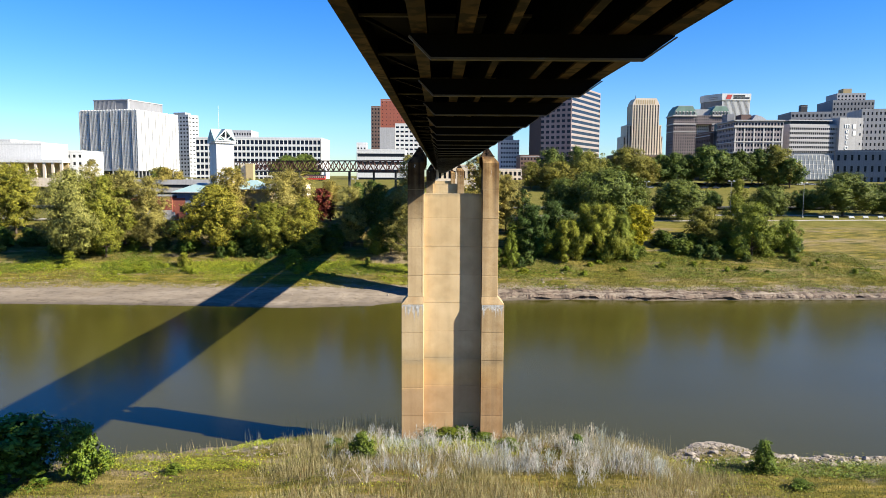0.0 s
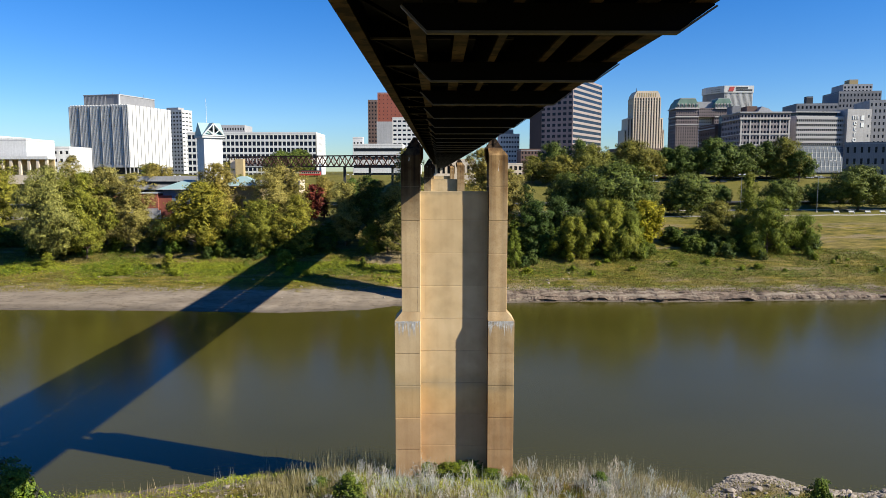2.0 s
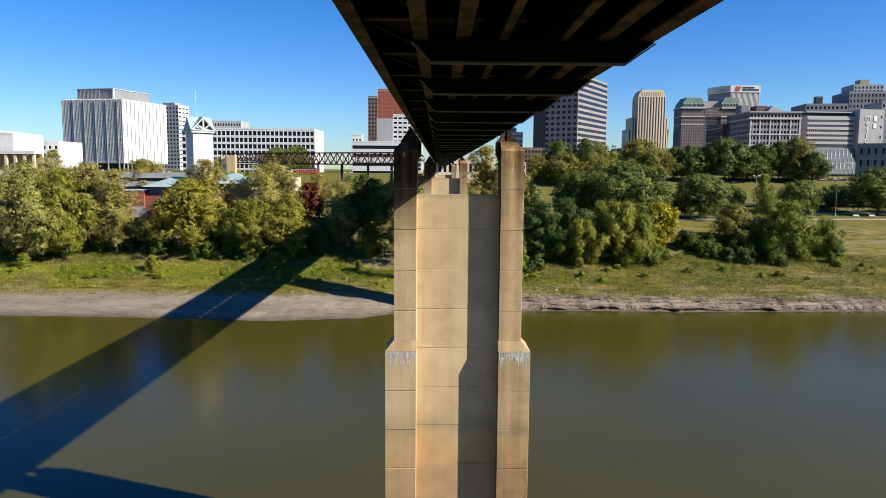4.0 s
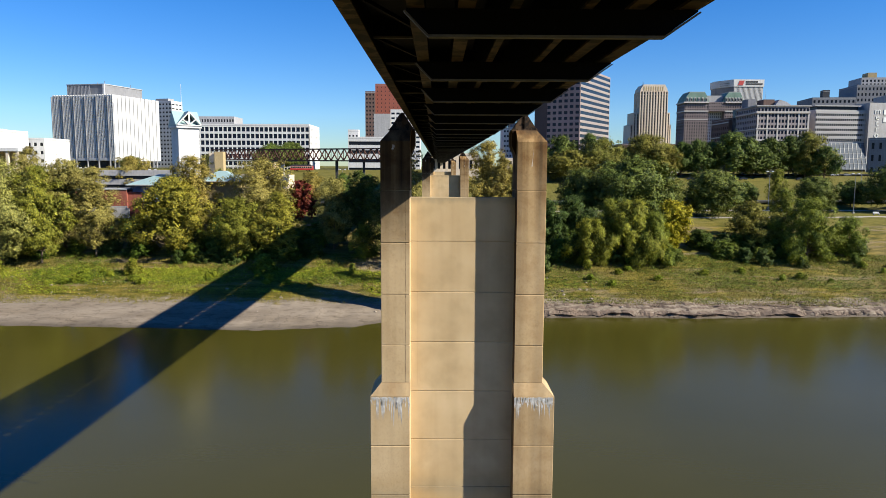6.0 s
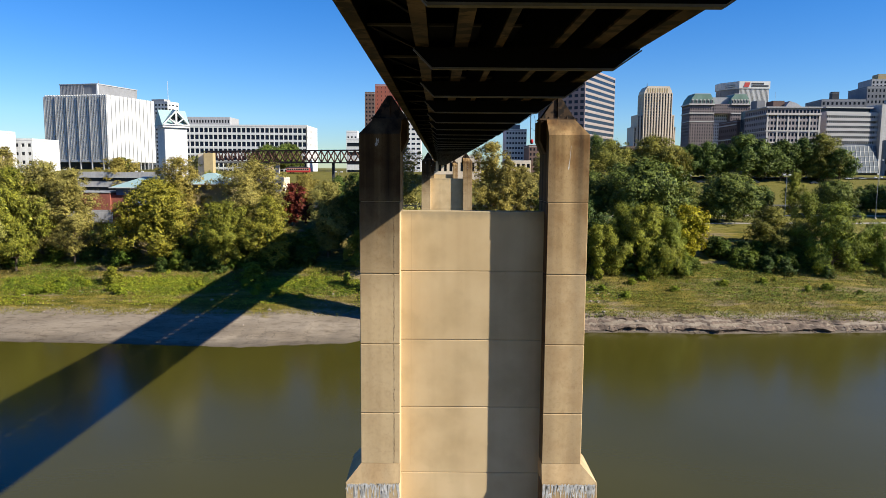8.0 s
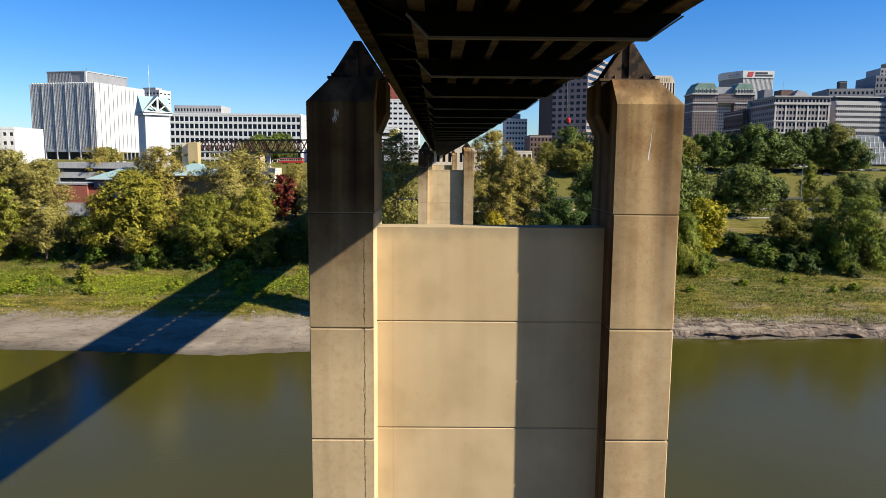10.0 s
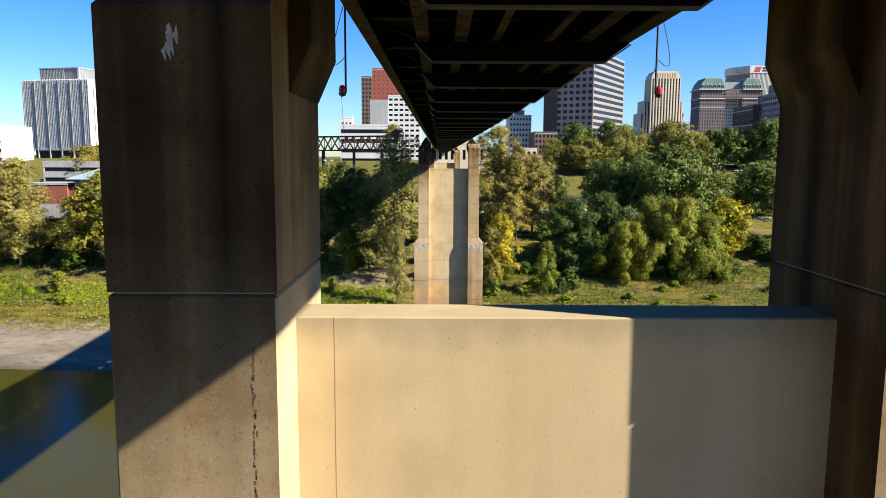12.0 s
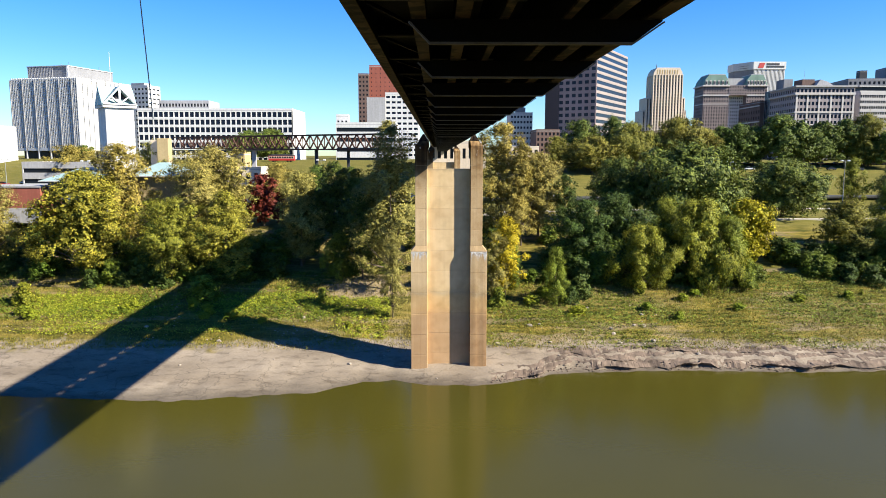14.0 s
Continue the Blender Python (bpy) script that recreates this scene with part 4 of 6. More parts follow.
def tower(label, x0, x1, y0, y1, z1, wall, front=None, left=None, right=None, z0=None, roof=True, name="building", category="office building", root=None):
    """An upright block. front, left, right: columns, rows, open width, open height and, if wanted, the pane."""
    fresh = root is None
    z0 = 33.0 if z0 is None else z0
    if fresh:
        root = thing(name, (0, 0, 0), label, category)
    deep = 0.5
    fy = y0 + deep if front else y0
    lx = x0 + deep if left else x0
    rx = x1 - deep if right else x1
    part("body", box((lx, fy, z0), (rx, y1, z1 - 0.3)), wall, root)
    if roof:
        bm = box((x0, y0, z1), (x1, y0 + 0.6, z1 + 1.0))
        add_box(bm, (x0, y1 - 0.6, z1), (x1, y1, z1 + 1.0))
        add_box(bm, (x0, y0 + 0.6, z1), (x0 + 0.6, y1 - 0.6, z1 + 1.0))
        add_box(bm, (x1 - 0.6, y0 + 0.6, z1), (x1, y1 - 0.6, z1 + 1.0))
        part("parapet", bm, wall, root)
        part("roof", box((x0, y0, z1 - 0.3), (x1, y1, z1)), PALEGREY, root)
    if front:
        facade(root, (x0, y0), (x1, y0), z0, z1 - 0.3, wall, *front)
    if left:
        facade(root, (x0, y1), (x0, y0), z0, z1 - 0.3, wall, *left, name="side_wall")
    if right:
        facade(root, (x1, y0), (x1, y1), z0, z1 - 0.3, wall, *right, name="side_wall")
    return root


def stand(root, x, y, deg=-14.0, wide=1.0, local=False, shift=0.0):
    """Turns a building to the street grid about its front corner (x, y)."""
    m = Matrix.Translation((x + shift, y, 0)) @ Matrix.Rotation(radians(deg), 4, "Z") @ Matrix.Diagonal((wide, 1, 1, 1))
    root.matrix_basis = m if local else m @ Matrix.Translation((-x, -y, 0))
    return root


def federal_building():
    """White slab with close vertical fins between deep bay joints, blade panels on the sunny side and a grey plant storey."""
    x0, x1, y1, z0, z1, zs = -58.4, 0.0, 57.6, 33.0, 92.6, 41.6
    root = thing("federal_building", (0, 0, 0), "white office slab with close vertical fins over dark glass", "office building")
    part("body", box((x0 + 0.9, 0.9, zs), (x1 - 0.8, y1, z1 - 1)), GLASS, root)
    part("ground_floor", box((x0 + 4, 5, z0), (x1 - 4, y1 - 4, zs)), GLASS, root, "dark glazed ground floor")
    part("soffit", box((x0 + 0.3, 0.3, zs - 0.5), (x1 - 0.3, y1, zs)), PALEGREY, root)
    joints = [x0 + 0.8 + 10.55 * k for k in range(6)]
    for k, a in enumerate(joints):
        b = min(a + 10.55, x1)
        unit_box("pilaster", Matrix.Translation((a - 0.5, -0.35, z0)) @ Matrix.Diagonal((0.7, 1.4, z1 - z0 - 0.6, 1)), PALEGREY, root)
        n = 7 if b - a > 8 else 3
        for i in range(n):
            x = a + 1.0 + i * (b - a - 1.7) / (n - 1)
            unit_box("fin", Matrix.Translation((x - 0.36, 0.0, zs)) @ Matrix.Diagonal((0.74, 0.9, z1 + 0.7 - zs, 1)), WHITE, root)
        for r in range(13):
            unit_box("spandrel", Matrix.Translation((a + 1.0, 0.55, zs + 0.6 + r * 3.9)) @ Matrix.Diagonal((b - a - 1.4, 0.4, 1.5, 1)), WHITE, root)
        unit_box("hem", Matrix.Translation((a + 1.0, -0.1, zs - 0.2)) @ Matrix.Diagonal((b - a - 1.4, 1.0, 1.7, 1)), WHITE, root)
    n = 12
    step = y1 / n
    for k in range(n):
        unit_box("blade_panel", Matrix.Translation((x1 - 0.8, k * step + 0.5, zs)) @ Matrix.Diagonal((1.0, step - 0.75, z1 + 0.4 - zs, 1)), WHITE, root)
        unit_box("stilt", Matrix.Translation((x1 - 1.4, k * step + 0.1, z0)) @ Matrix.Diagonal((0.9, 0.8, zs - z0, 1)), PALEGREY, root)
    part("roof", box((x0 + 0.3, 0.3, z1 - 1), (x1 - 0.3, y1, z1 - 0.4)), WHITE, root)
    part("plant_storey", box((-51, 10, z1 - 0.4), (-15.6, 57, 102.2)), MIDGREY, root)
    part("plant_parapet", box((-51.4, 9.6, 102.2), (-15.2, 57.3, 102.9)), PALEGREY, root)
    for k in range(17):
        unit_box("louvre", Matrix.Translation((-50.8 + k * 1.33, 9.7, z1)) @ Matrix.Diagonal((0.6, 0.3, 9.4, 1)), PALEGREY, root)
    part("plant_corner", box((-16.8, 9.5, z1), (-15.3, 10.6, 102.6)), WHITE, root)
    for x, y in ((-18, 14), (-30, 20), (-17, 44)):
        part("aerial", bar((x, y, 102.2), (x, y, 105.5), 0.25), LAMPGREY, root)
    stand(root, -256.6, 614.0, -14.5, local=True)


federal_building()
block = stand(tower("white office block with dark recessed window bands", -26, 0, 0, 16.6, 98.5, WHITE, (7, 17, 0.6, 0.45), right=(3, 16, 0.7, 0.3)), -257.0, 740.0, -17.0, local=True)
part("lift_house", box((-20, 3, 98.5), (-6, 12, 102)), PALEGREY, block)
tower("long white office building with a grid of recessed windows", -176, -85.5, 520, 560, 64.3, WHITE, (30, 7, 0.78, 0.66, BLUEGLASS), right=(8, 7, 0.3, 0.4))
tower("white office storeys set back on a roof", -174, -143, 548, 570, 71, PALEGREY, (16, 2, 0.6, 0.6), z0=64.2)
tower("red brick tower with a lower shoulder", -56.5, -20, 690, 720, 110, REDBRICK, (10, 22, 0.18, 0.3))
tower("red brick shoulder block of a tower", -65.1, -56.6, 686, 712, 103, DARKBRICK, (3, 20, 0.5, 0.45))
tower("white hotel block with rows of small windows", -37, -14, 600, 625, 80.5, WHITE, (6, 13, 0.7, 0.42, BLUEGLASS))
tower("blank blue-grey side wing of a hotel", -49.7, -37.1, 598, 622, 77, PALEGREY)
tower("low white parking building with open decks", -57.5, -24, 500, 530, 55.5, WHITE, (1, 4, 0.98, 0.4))
tower("small white roof house", -60, -53, 520, 528, 61, WHITE, (3, 3, 0.5, 0.5), z0=33)
tower("grey office block with ribbon windows", 55, 72, 650, 680, 70, WHITE, (7, 9, 0.6, 0.42, BLUEGLASS))
tower("small plant block on a grey office", 60, 67, 655, 665, 74, MIDGREY, z0=68)
tower("brown brick corner building with tall windows", 63, 78, 560, 590, 54, DARKBRICK, (6, 6, 0.5, 0.55))
tower("low cream shop building with arched front", 45, 62, 540, 560, 43, CREAM, (5, 2, 0.6, 0.6))


def granite_tower():
    """Office tower turned to the street: brown window grid on one side, mirror bands on the other."""
    root = thing("granite_tower", (0, 0, 0), "brown granite office tower with square windows and glass bands", "office building")
    c, l, r = Vector((109.5, 600)), Vector((77.5, 620.5)), Vector((148, 667))
    b = l + r - c
    s = 0.955
    mid = (l + r) / 2
    ins = [tuple(mid + (v - mid) * s) for v in (l, c, r, b)]
    part("body", prism(ins, 33, 113.5, "z"), BROWN, root)
    facade(root, l, c, 33, 114, BROWN, 8, 18, 0.62, 0.52, BLUEGLASS, 0.4)
    facade(root, c, r, 33, 114, GRANITEBAND, 1, 18, 0.985, 0.55, BLUEGLASS, 0.4, name="banded_wall")
    part("roof", prism([tuple(v) for v in (l, c, r, b)], 113.5, 114.6, "z"), BROWN, root)
    part("dark_end_bay", prism([tuple(l + (c - l) * k + Vector((-0.54, -0.84)) * o) for k, o in ((-0.005, 0.0), (-0.005, 0.5), (0.27, 0.5), (0.27, 0.0))], 33, 114.0, "z"), DUSKY, root, "dark windowless end bay")


granite_tower()


def cream_tower():
    """Stepped gothic skyscraper."""
    root = thing("stepped_tower", (0, 0, 0), "stepped cream terracotta skyscraper with vertical piers", "skyscraper")
    tower("", 267, 304, 1000, 1030, 138, CREAM, (10, 21, 0.4, 0.9), z0=60, root=root, left=(8, 21, 0.4, 0.9), roof=False)
    for k in range(11):
        unit_box("rib", Matrix.Translation((266.8 + k * 3.62, 999.6, 60)) @ Matrix.Diagonal((0.9, 0.5, 78.5, 1)), CREAM, root)
    part("crown", prism([(267.4, 138), (303.6, 138), (303.0, 141.5), (299.8, 147), (271.7, 147), (268.0, 141.5)], 1001, 1029), CREAM, root, "sloping crown with pointed arches")
    for k in range(9):
        unit_box("crown_arch", Matrix.Translation((271.6 + k * 3.1, 1000.8, 139.0)) @ Matrix.Diagonal((1.3, 0.25, 5.4, 1)), TAN, root)
    tower("", 260, 308.5, 1003, 1035, 109.5, CREAM, (13, 15, 0.4, 0.9), z0=50, root=root)
    tower("", 256.5, 311.5, 1006, 1040, 94, CREAM, (15, 11, 0.4, 0.9), z0=40, root=root)
    part("finial", bar((273, 1010, 147), (273, 1010, 152), 1.2, 0.3, 8), DARK, root)
    tower("", 243, 318, 990, 1045, 68, DARKBRICK, (14, 4, 0.5, 0.5), root=root)


cream_tower()


def mansard_hotel():
    """Large grey-brown block with a green copper mansard and a light shaft."""
    root = thing("mansard_building", (0, 0, 0), "grey brick building with a green copper mansard roof", "office building")
    tower("", 275, 304, 860, 890, 112, HOTELBRICK, (10, 22, 0.46, 0.56), left=(8, 22, 0.42, 0.55), root=root, roof=False)
    tower("", 324, 347, 860, 890, 112, HOTELBRICK, (8, 22, 0.46, 0.56), root=root, roof=False)
    tower("", 304.2, 323.8, 869, 890, 112, WHITE, (8, 22, 0.5, 0.5), root=root, roof=False)
    tower("", 304.05, 323.95, 859.7, 868.9, 112, HOTELBRICK, (7, 3, 0.4, 0.5), z0=101.5, root=root, roof=False)
    for z, h, out in ((110.6, 1.4, 1.6), (101.0, 1.2, 0.8), (92.0, 0.8, 0.5)):
        part("cornice", box((275 - out, 860 - out, z), (304, 890, z + h)), STONEBAND, root)
        part("cornice", box((324, 860 - out, z), (347 + out, 890, z + h)), STONEBAND, root)
    for a, b in ((274.5, 305), (322, 347.5)):
        part("mansard_roof", prism([(a, 112), (b, 112), (b - 2.5, 118), (b - 5.5, 122.6), (a + 6.5, 122.6), (a + 2.5, 118)], 861, 889), VERDIGRIS, root)
        part("roof_ridge", box((a + 6.3, 862, 122.6), (b - 5.3, 888, 123.4)), PALEGREY, root)
        for k in range(6):
            x = a + 3.6 + k * (b - a - 7.2) / 5
            dormer = unit_box("dormer", Matrix.Translation((x - 1.0, 859.9, 112.4)) @ Matrix.Diagonal((2.0, 4, 4.4, 1)), STONEBAND, root)
            unit_box("dormer_window", Matrix.Translation((x - 0.55, 859.75, 113.0)) @ Matrix.Diagonal((1.1, 0.12, 2.8, 1)), GLASS, root)
    part("link_roof", box((303, 866, 112), (324, 886, 119.5)), PALEGREY, root, "pale flat-roofed middle storey")
    stand(root, 275, 860, -2.0, 0.92, shift=4.0)


mansard_hotel()


def bank_tower():
    """Blue-grey tower with white ribs and a sign on its white head."""
    root = thing("bank_tower", (0, 0, 0), "grey tower with fine white ribs and a white sign band", "skyscraper")
    part("body", prism([(368, 1005), (382, 980), (420.5, 980), (420.5, 1020), (368, 1020)], 33, 142.4, "z"), MIDGREY, root)
    for k in range(24):
        unit_box("rib", Matrix.Translation((382.6 + k * 1.6, 979.2, 60)) @ Matrix.Diagonal((0.8, 1.0, 82.4, 1)), WHITE, root)
    head = part("sign_band", prism([(367, 1004), (381.6, 978.5), (421.2, 978.5), (421.2, 1021), (367, 1021)], 142.4, 151.5, "z"), WHITE, root)
    red = material("sign_red", (0.5, 0.05, 0.04), 0.5)
    ink = material("sign_black", (0.03, 0.03, 0.035), 0.5)
    part("emblem", prism([(387, 144), (393.5, 144), (395.5, 150), (389, 150)], 978.2, 978.45), red, head, "red slanted emblem")
    for i, (a, b) in enumerate(((404, 420), (404, 422))):
        part("sign_letters", box((a - 6.5, 978.2, 147.6 - 2.9 * i), (b - 7 + 4 * i, 978.45, 149.6 - 2.9 * i)), ink, head, "dark sign letters")
    for z in (147.2, 144.6):
        part("sign_letters", bar((371.0, 996.8, z), (378.5, 983.7, z), 1.5, 0.3), ink, head, "dark sign letters")


bank_tower()


def bay_office():
    """Brick office with stone pilasters and bands, a glass link and a lower brick wing along the side street."""
    root = thing("office_building", (0, 0, 0), "pinkish-grey brick office building with pale stone bands", "office building")
    w, d, z1 = 37.5, 40.0, 82.4
    tower("", 0, w, 0, d, z1, PINKBRICK, (15, 12, 0.66, 0.56, BLUEGLASS), left=(12, 12, 0.55, 0.5, BLUEGLASS), root=root)
    part("cornice", box((-0.9, -0.9, z1), (w + 0.9, d, z1 + 0.9)), BUFFGREY, root)
    for z, h, out in ((77.4, 1.5, 0.9), (65.9, 1.0, 0.5), (57.7, 1.0, 0.45), (49.5, 0.8, 0.4)):
        part("string_course", box((-out, -out, z), (w + 0.2, -0.02, z + h)), STONEBAND, root)
        part("string_course", box((-out, 0, z), (-0.02, d, z + h * 0.6)), STONEBAND, root)
    for k in range(6):
        x = k * w / 5
        unit_box("pilaster", Matrix.Translation((x - 0.5 if 0 < k < 5 else (x if k == 0 else x - 1.2), -0.3, 33)) @ Matrix.Diagonal((1.1 if 0 < k < 5 else 1.2, 0.28, 44.4, 1)), STONEBAND, root)
    part("glass_link", box((3, d, 33), (w - 8, d + 16, 84)), BLUEGLASS, root, "blue glass link")
    for k in range(7):
        unit_box("link_mullion", Matrix.Translation((2.8, d + 1 + k * 2.4, 33)) @ Matrix.Diagonal((0.25, 0.25, 51, 1)), MIDGREY, root)
    tower("", 0, 26, d + 16, d + 56, 77, DARKBRICK, left=(9, 10, 0.42, 0.5, BLUEGLASS), root=root)
    for z in (74, 62.5):
        part("string_course", box((-0.4, d + 16, z), (-0.02, d + 56, z + 0.9)), STONEBAND, root)
    part("roof_house", box((9, 12, z1), (17, 24, 88.5)), DARKBRICK, root, "red brick lift house")
    part("roof_house", box((3, 26, z1), (9, 38, 90)), MIDGREY, root)
    part("roof_tent", prism([(15, z1), (30, z1), (24, 86.5), (19, 88)], 8, 22), PALEGREY, root, "pale sloping roof light")
    part("aerial", bar((11, 14, 88.5), (11, 14, 95), 0.2, 0.1, 6), LAMPGREY, root)
    stand(root, 232.0, 566.0, -2.0, local=True)


bay_office()


def strip_building():
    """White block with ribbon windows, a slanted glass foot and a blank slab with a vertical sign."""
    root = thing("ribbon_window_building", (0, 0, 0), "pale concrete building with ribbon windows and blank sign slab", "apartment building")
    x0, x1 = 281.7, 320.5
    tower("", x0, x1, 580, 615, 80.5, BUFFGREY, root=root)
    for r in range(6):
        z = 58.4 + r * 3.7
        unit_box("window_band", Matrix.Translation((x0 + 0.8, 579.5, z)) @ Matrix.Diagonal((x1 - x0 - 2.4, 0.45, 1.6, 1)), GLASS, root)
        for k in range(23):
            unit_box("mullion", Matrix.Translation((x0 + 1.2 + k * 1.6, 579.3, z)) @ Matrix.Diagonal((0.4, 0.25, 1.6, 1)), BUFFGREY, root)
        unit_box("ledge", Matrix.Translation((x0, 579.0, z + 1.7)) @ Matrix.Diagonal((x1 - x0, 0.98, 1.9, 1)), BUFFGREY, root)
    part("glass_foot", prism([(579.9, 37), (574, 37), (578.9, 57), (579.9, 57)], x0, x1, "x"), material("grey_glazing", (0.10, 0.12, 0.15), 0.5, spec=0.15), root, "slanted glass foot")
    for k in range(13):
        bm = bar((x0 + 0.2 + k * 3.2, 573.9, 37), (x0 + 0.2 + k * 3.2, 578.8, 57), 0.25)
        part("glazing_bar", bm, LAMPGREY, root)
    for k in range(6):
        z = 38 + k * 3.6
        unit_box("glazing_rail", Matrix.Translation((x0, 573.95 + (z - 37) * 0.245, z)) @ Matrix.Diagonal((x1 - x0, 0.25, 0.25, 1)), LAMPGREY, root)
    slab = part("sign_slab", box((x1, 576, 33), (340, 612, 86.7)), BUFFGREY, root, "blank concrete slab")
    ink = material("sign_white", (0.8, 0.8, 0.78), 0.6)
    for i, ch in enumerate("metro"):
        cu = bpy.data.curves.new("letter", "FONT")
        cu.body, cu.size, cu.extrude, cu.align_x = ch, 6.4, 0.12, "CENTER"
        tmp = bpy.data.objects.new("letter", cu)
        scene.collection.objects.link(tmp)
        bpy.context.view_layer.update()
        me = bpy.data.meshes.new_from_object(tmp.evaluated_get(bpy.context.evaluated_depsgraph_get()))
        bpy.data.objects.remove(tmp)
        lo = link("sign_letter", me, ink, slab, "raised white letter")
        lo.matrix_basis = pose(327, 575.8, 78.6 - i * 4.4, 90, 0, 0)
    for i in range(2):
        unit_box("sign_mark", Matrix.Translation((331.6, 575.7, 78 - i * 5.6)) @ Matrix.Diagonal((2.4, 0.2, 3.6, 1)), ink, slab)
    for k in range(6):
        unit_box("slit_window", Matrix.Translation((337.4, 575.9, 42 + k * 7.6)) @ Matrix.Diagonal((0.9, 0.2, 2.0, 1)), GLASS, slab)
    part("penthouse", box((x0 + 3, 583, 81.5), (x1 - 4, 600, 84.2)), GLASS, root)
    part("penthouse_roof", box((x0 + 0.5, 581.5, 84.2), (x1 - 2, 602, 85.0)), PALEGREY, root, "thin overhanging roof slab")
    stand(root, x0, 580.0, 5.0, 1.03)


strip_building()
stand(tower("grey stepped office block behind roofs", 341, 379.5, 700, 740, 101, MIDGREY, (10, 14, 0.5, 0.5)), 341, 700, -8.0, 0.96)
stand(tower("tall grey hotel with stepped crown", 380, 419, 700, 740, 112, MIDGREY, (12, 16, 0.45, 0.5)), 341, 700, -8.0, 0.96)
stand(tower("set-back crown of a grey hotel", 386, 413, 706, 734, 119, PALEGREY, (8, 2, 0.5, 0.6), z0=112, category="roof storey"), 341, 700, -8.0, 0.96)
stand(tower("pink lift house on a hotel roof", 394, 402, 712, 724, 124, TAN, z0=119, category="roof storey"), 341, 700, -8.0, 0.96)
stand(tower("water tank on a grey roof", 352, 358, 705, 712, 108, DARK, z0=101, category="tank"), 341, 700, -8.0, 0.96)
stand(tower("pale stone office block with many windows", 363, 404, 620, 660, 96.5, BUFFGREY, (12, 12, 0.4, 0.5)), 363, 620, -13.0, 0.96)
stand(tower("low grey classical building with cornice", 276, 345, 500, 508, 56.5, MIDGREY, (16, 3, 0.35, 0.5)), 276, 500, -24.0, 0.96)
tower("white windowless roof hall over a colonnade", -290, -231.8, 420, 450, 55.4, WHITE)
tower("white wing with small windows", -238, -224, 452, 480, 52, WHITE, (4, 4, 0.5, 0.4))
tower("white office with windows far off", -330, -285, 480, 520, 60, WHITE, (10, 5, 0.5, 0.5))


def colonnade():
    root = thing("colonnade", (0, 0, 0), "cream colonnade of square pillars under a flat roof", "building")
    x0, x1 = -270, -214.5
    part("back_wall", box((x0, 416, 33), (x1, 417, 44.6)), TAN, root)
    part("roof", box((x0 - 0.5, 408.5, 44.6), (x1 + 0.5, 417, 46.2)), WHITE, root)
    for k in range(12):
        x = x0 + 0.5 + k * (x1 - x0 - 1.8) / 11
        unit_box("pillar", Matrix.Translation((x, 409, 33)) @ Matrix.Diagonal((1.3, 1.3, 11.6, 1)), CREAM, root)
    part("base_wall", box((x0, 408.8, 31), (x1, 409, 36)), CREAM, root)


colonnade()


def bridge_tower():
    """White tower with a pale teal cross-gabled roof and timber-like gable frame."""
    root = thing("gabled_tower", (-90.6, 300.4, 24), "white tower with pale teal gabled roof and mast", "tower")
    P = Matrix.Translation((90.3, -304, -24))
    x0, x1, y0, y1 = -94.4, -86.9, 300, 307.6

    def fit(n, bm, mat, parent=root, label=""):
        bm.transform(P)
        return part(n, bm, mat, parent, label)
    fit("shaft", box((x0, y0, 20), (x1, y1, 51.0), 0.1), WHITE)
    fit("cornice", box((x0 - 0.7, y0 - 0.7, 51.0), (x1 + 0.7, y1 + 0.7, 51.7)), WHITE)
    xm, ym = (x0 + x1) / 2, (y0 + y1) / 2
    fit("gable_wall", prism([(x0 - 0.4, 51.7), (x1 + 0.4, 51.7), (xm, 56.4)], y0 + 0.9, y1 - 0.6), DARK)
    fit("roof", prism([(y0 - 0.5, 51.7), (y1 + 0.5, 51.7), (ym, 57.0)], x0 - 0.8, x1 + 0.8, "x"), TEAL)
    fit("front_roof", prism([(x0 - 1.0, 51.7), (xm, 56.9), (x1 + 1.0, 51.7), (x1 + 0.3, 51.7), (xm, 56.2), (x0 - 0.3, 51.7)], y0 - 0.9, y0 + 3.5), TEAL)
    for a, b in (((x0 - 0.6, 51.95), (xm, 56.6)), ((x1 + 0.6, 51.95), (xm, 56.6)), ((x0 - 0.6, 51.95), (x1 + 0.6, 51.95)), ((xm, 51.9), (xm, 56.4)), ((xm, 52.1), (xm - 2.4, 54.1)), ((xm, 52.1), (xm + 2.4, 54.1))):
        fit("gable_frame", bar((a[0], y0 - 0.75, a[1]), (b[0], y0 - 0.75, b[1]), 0.55, 0.35), WHITE)
    root.rotation_euler.z = radians(38)
    fit("mast", bar((xm - 1, ym, 56.8), (xm - 1, ym, 66.5), 0.22, 0.1, 8), WHITE)


bridge_tower()


BLUEWALL = weathered("blue_grey_panels", (0.20, 0.25, 0.36), 0.7, 0.1, 0.3, bump=0.0)


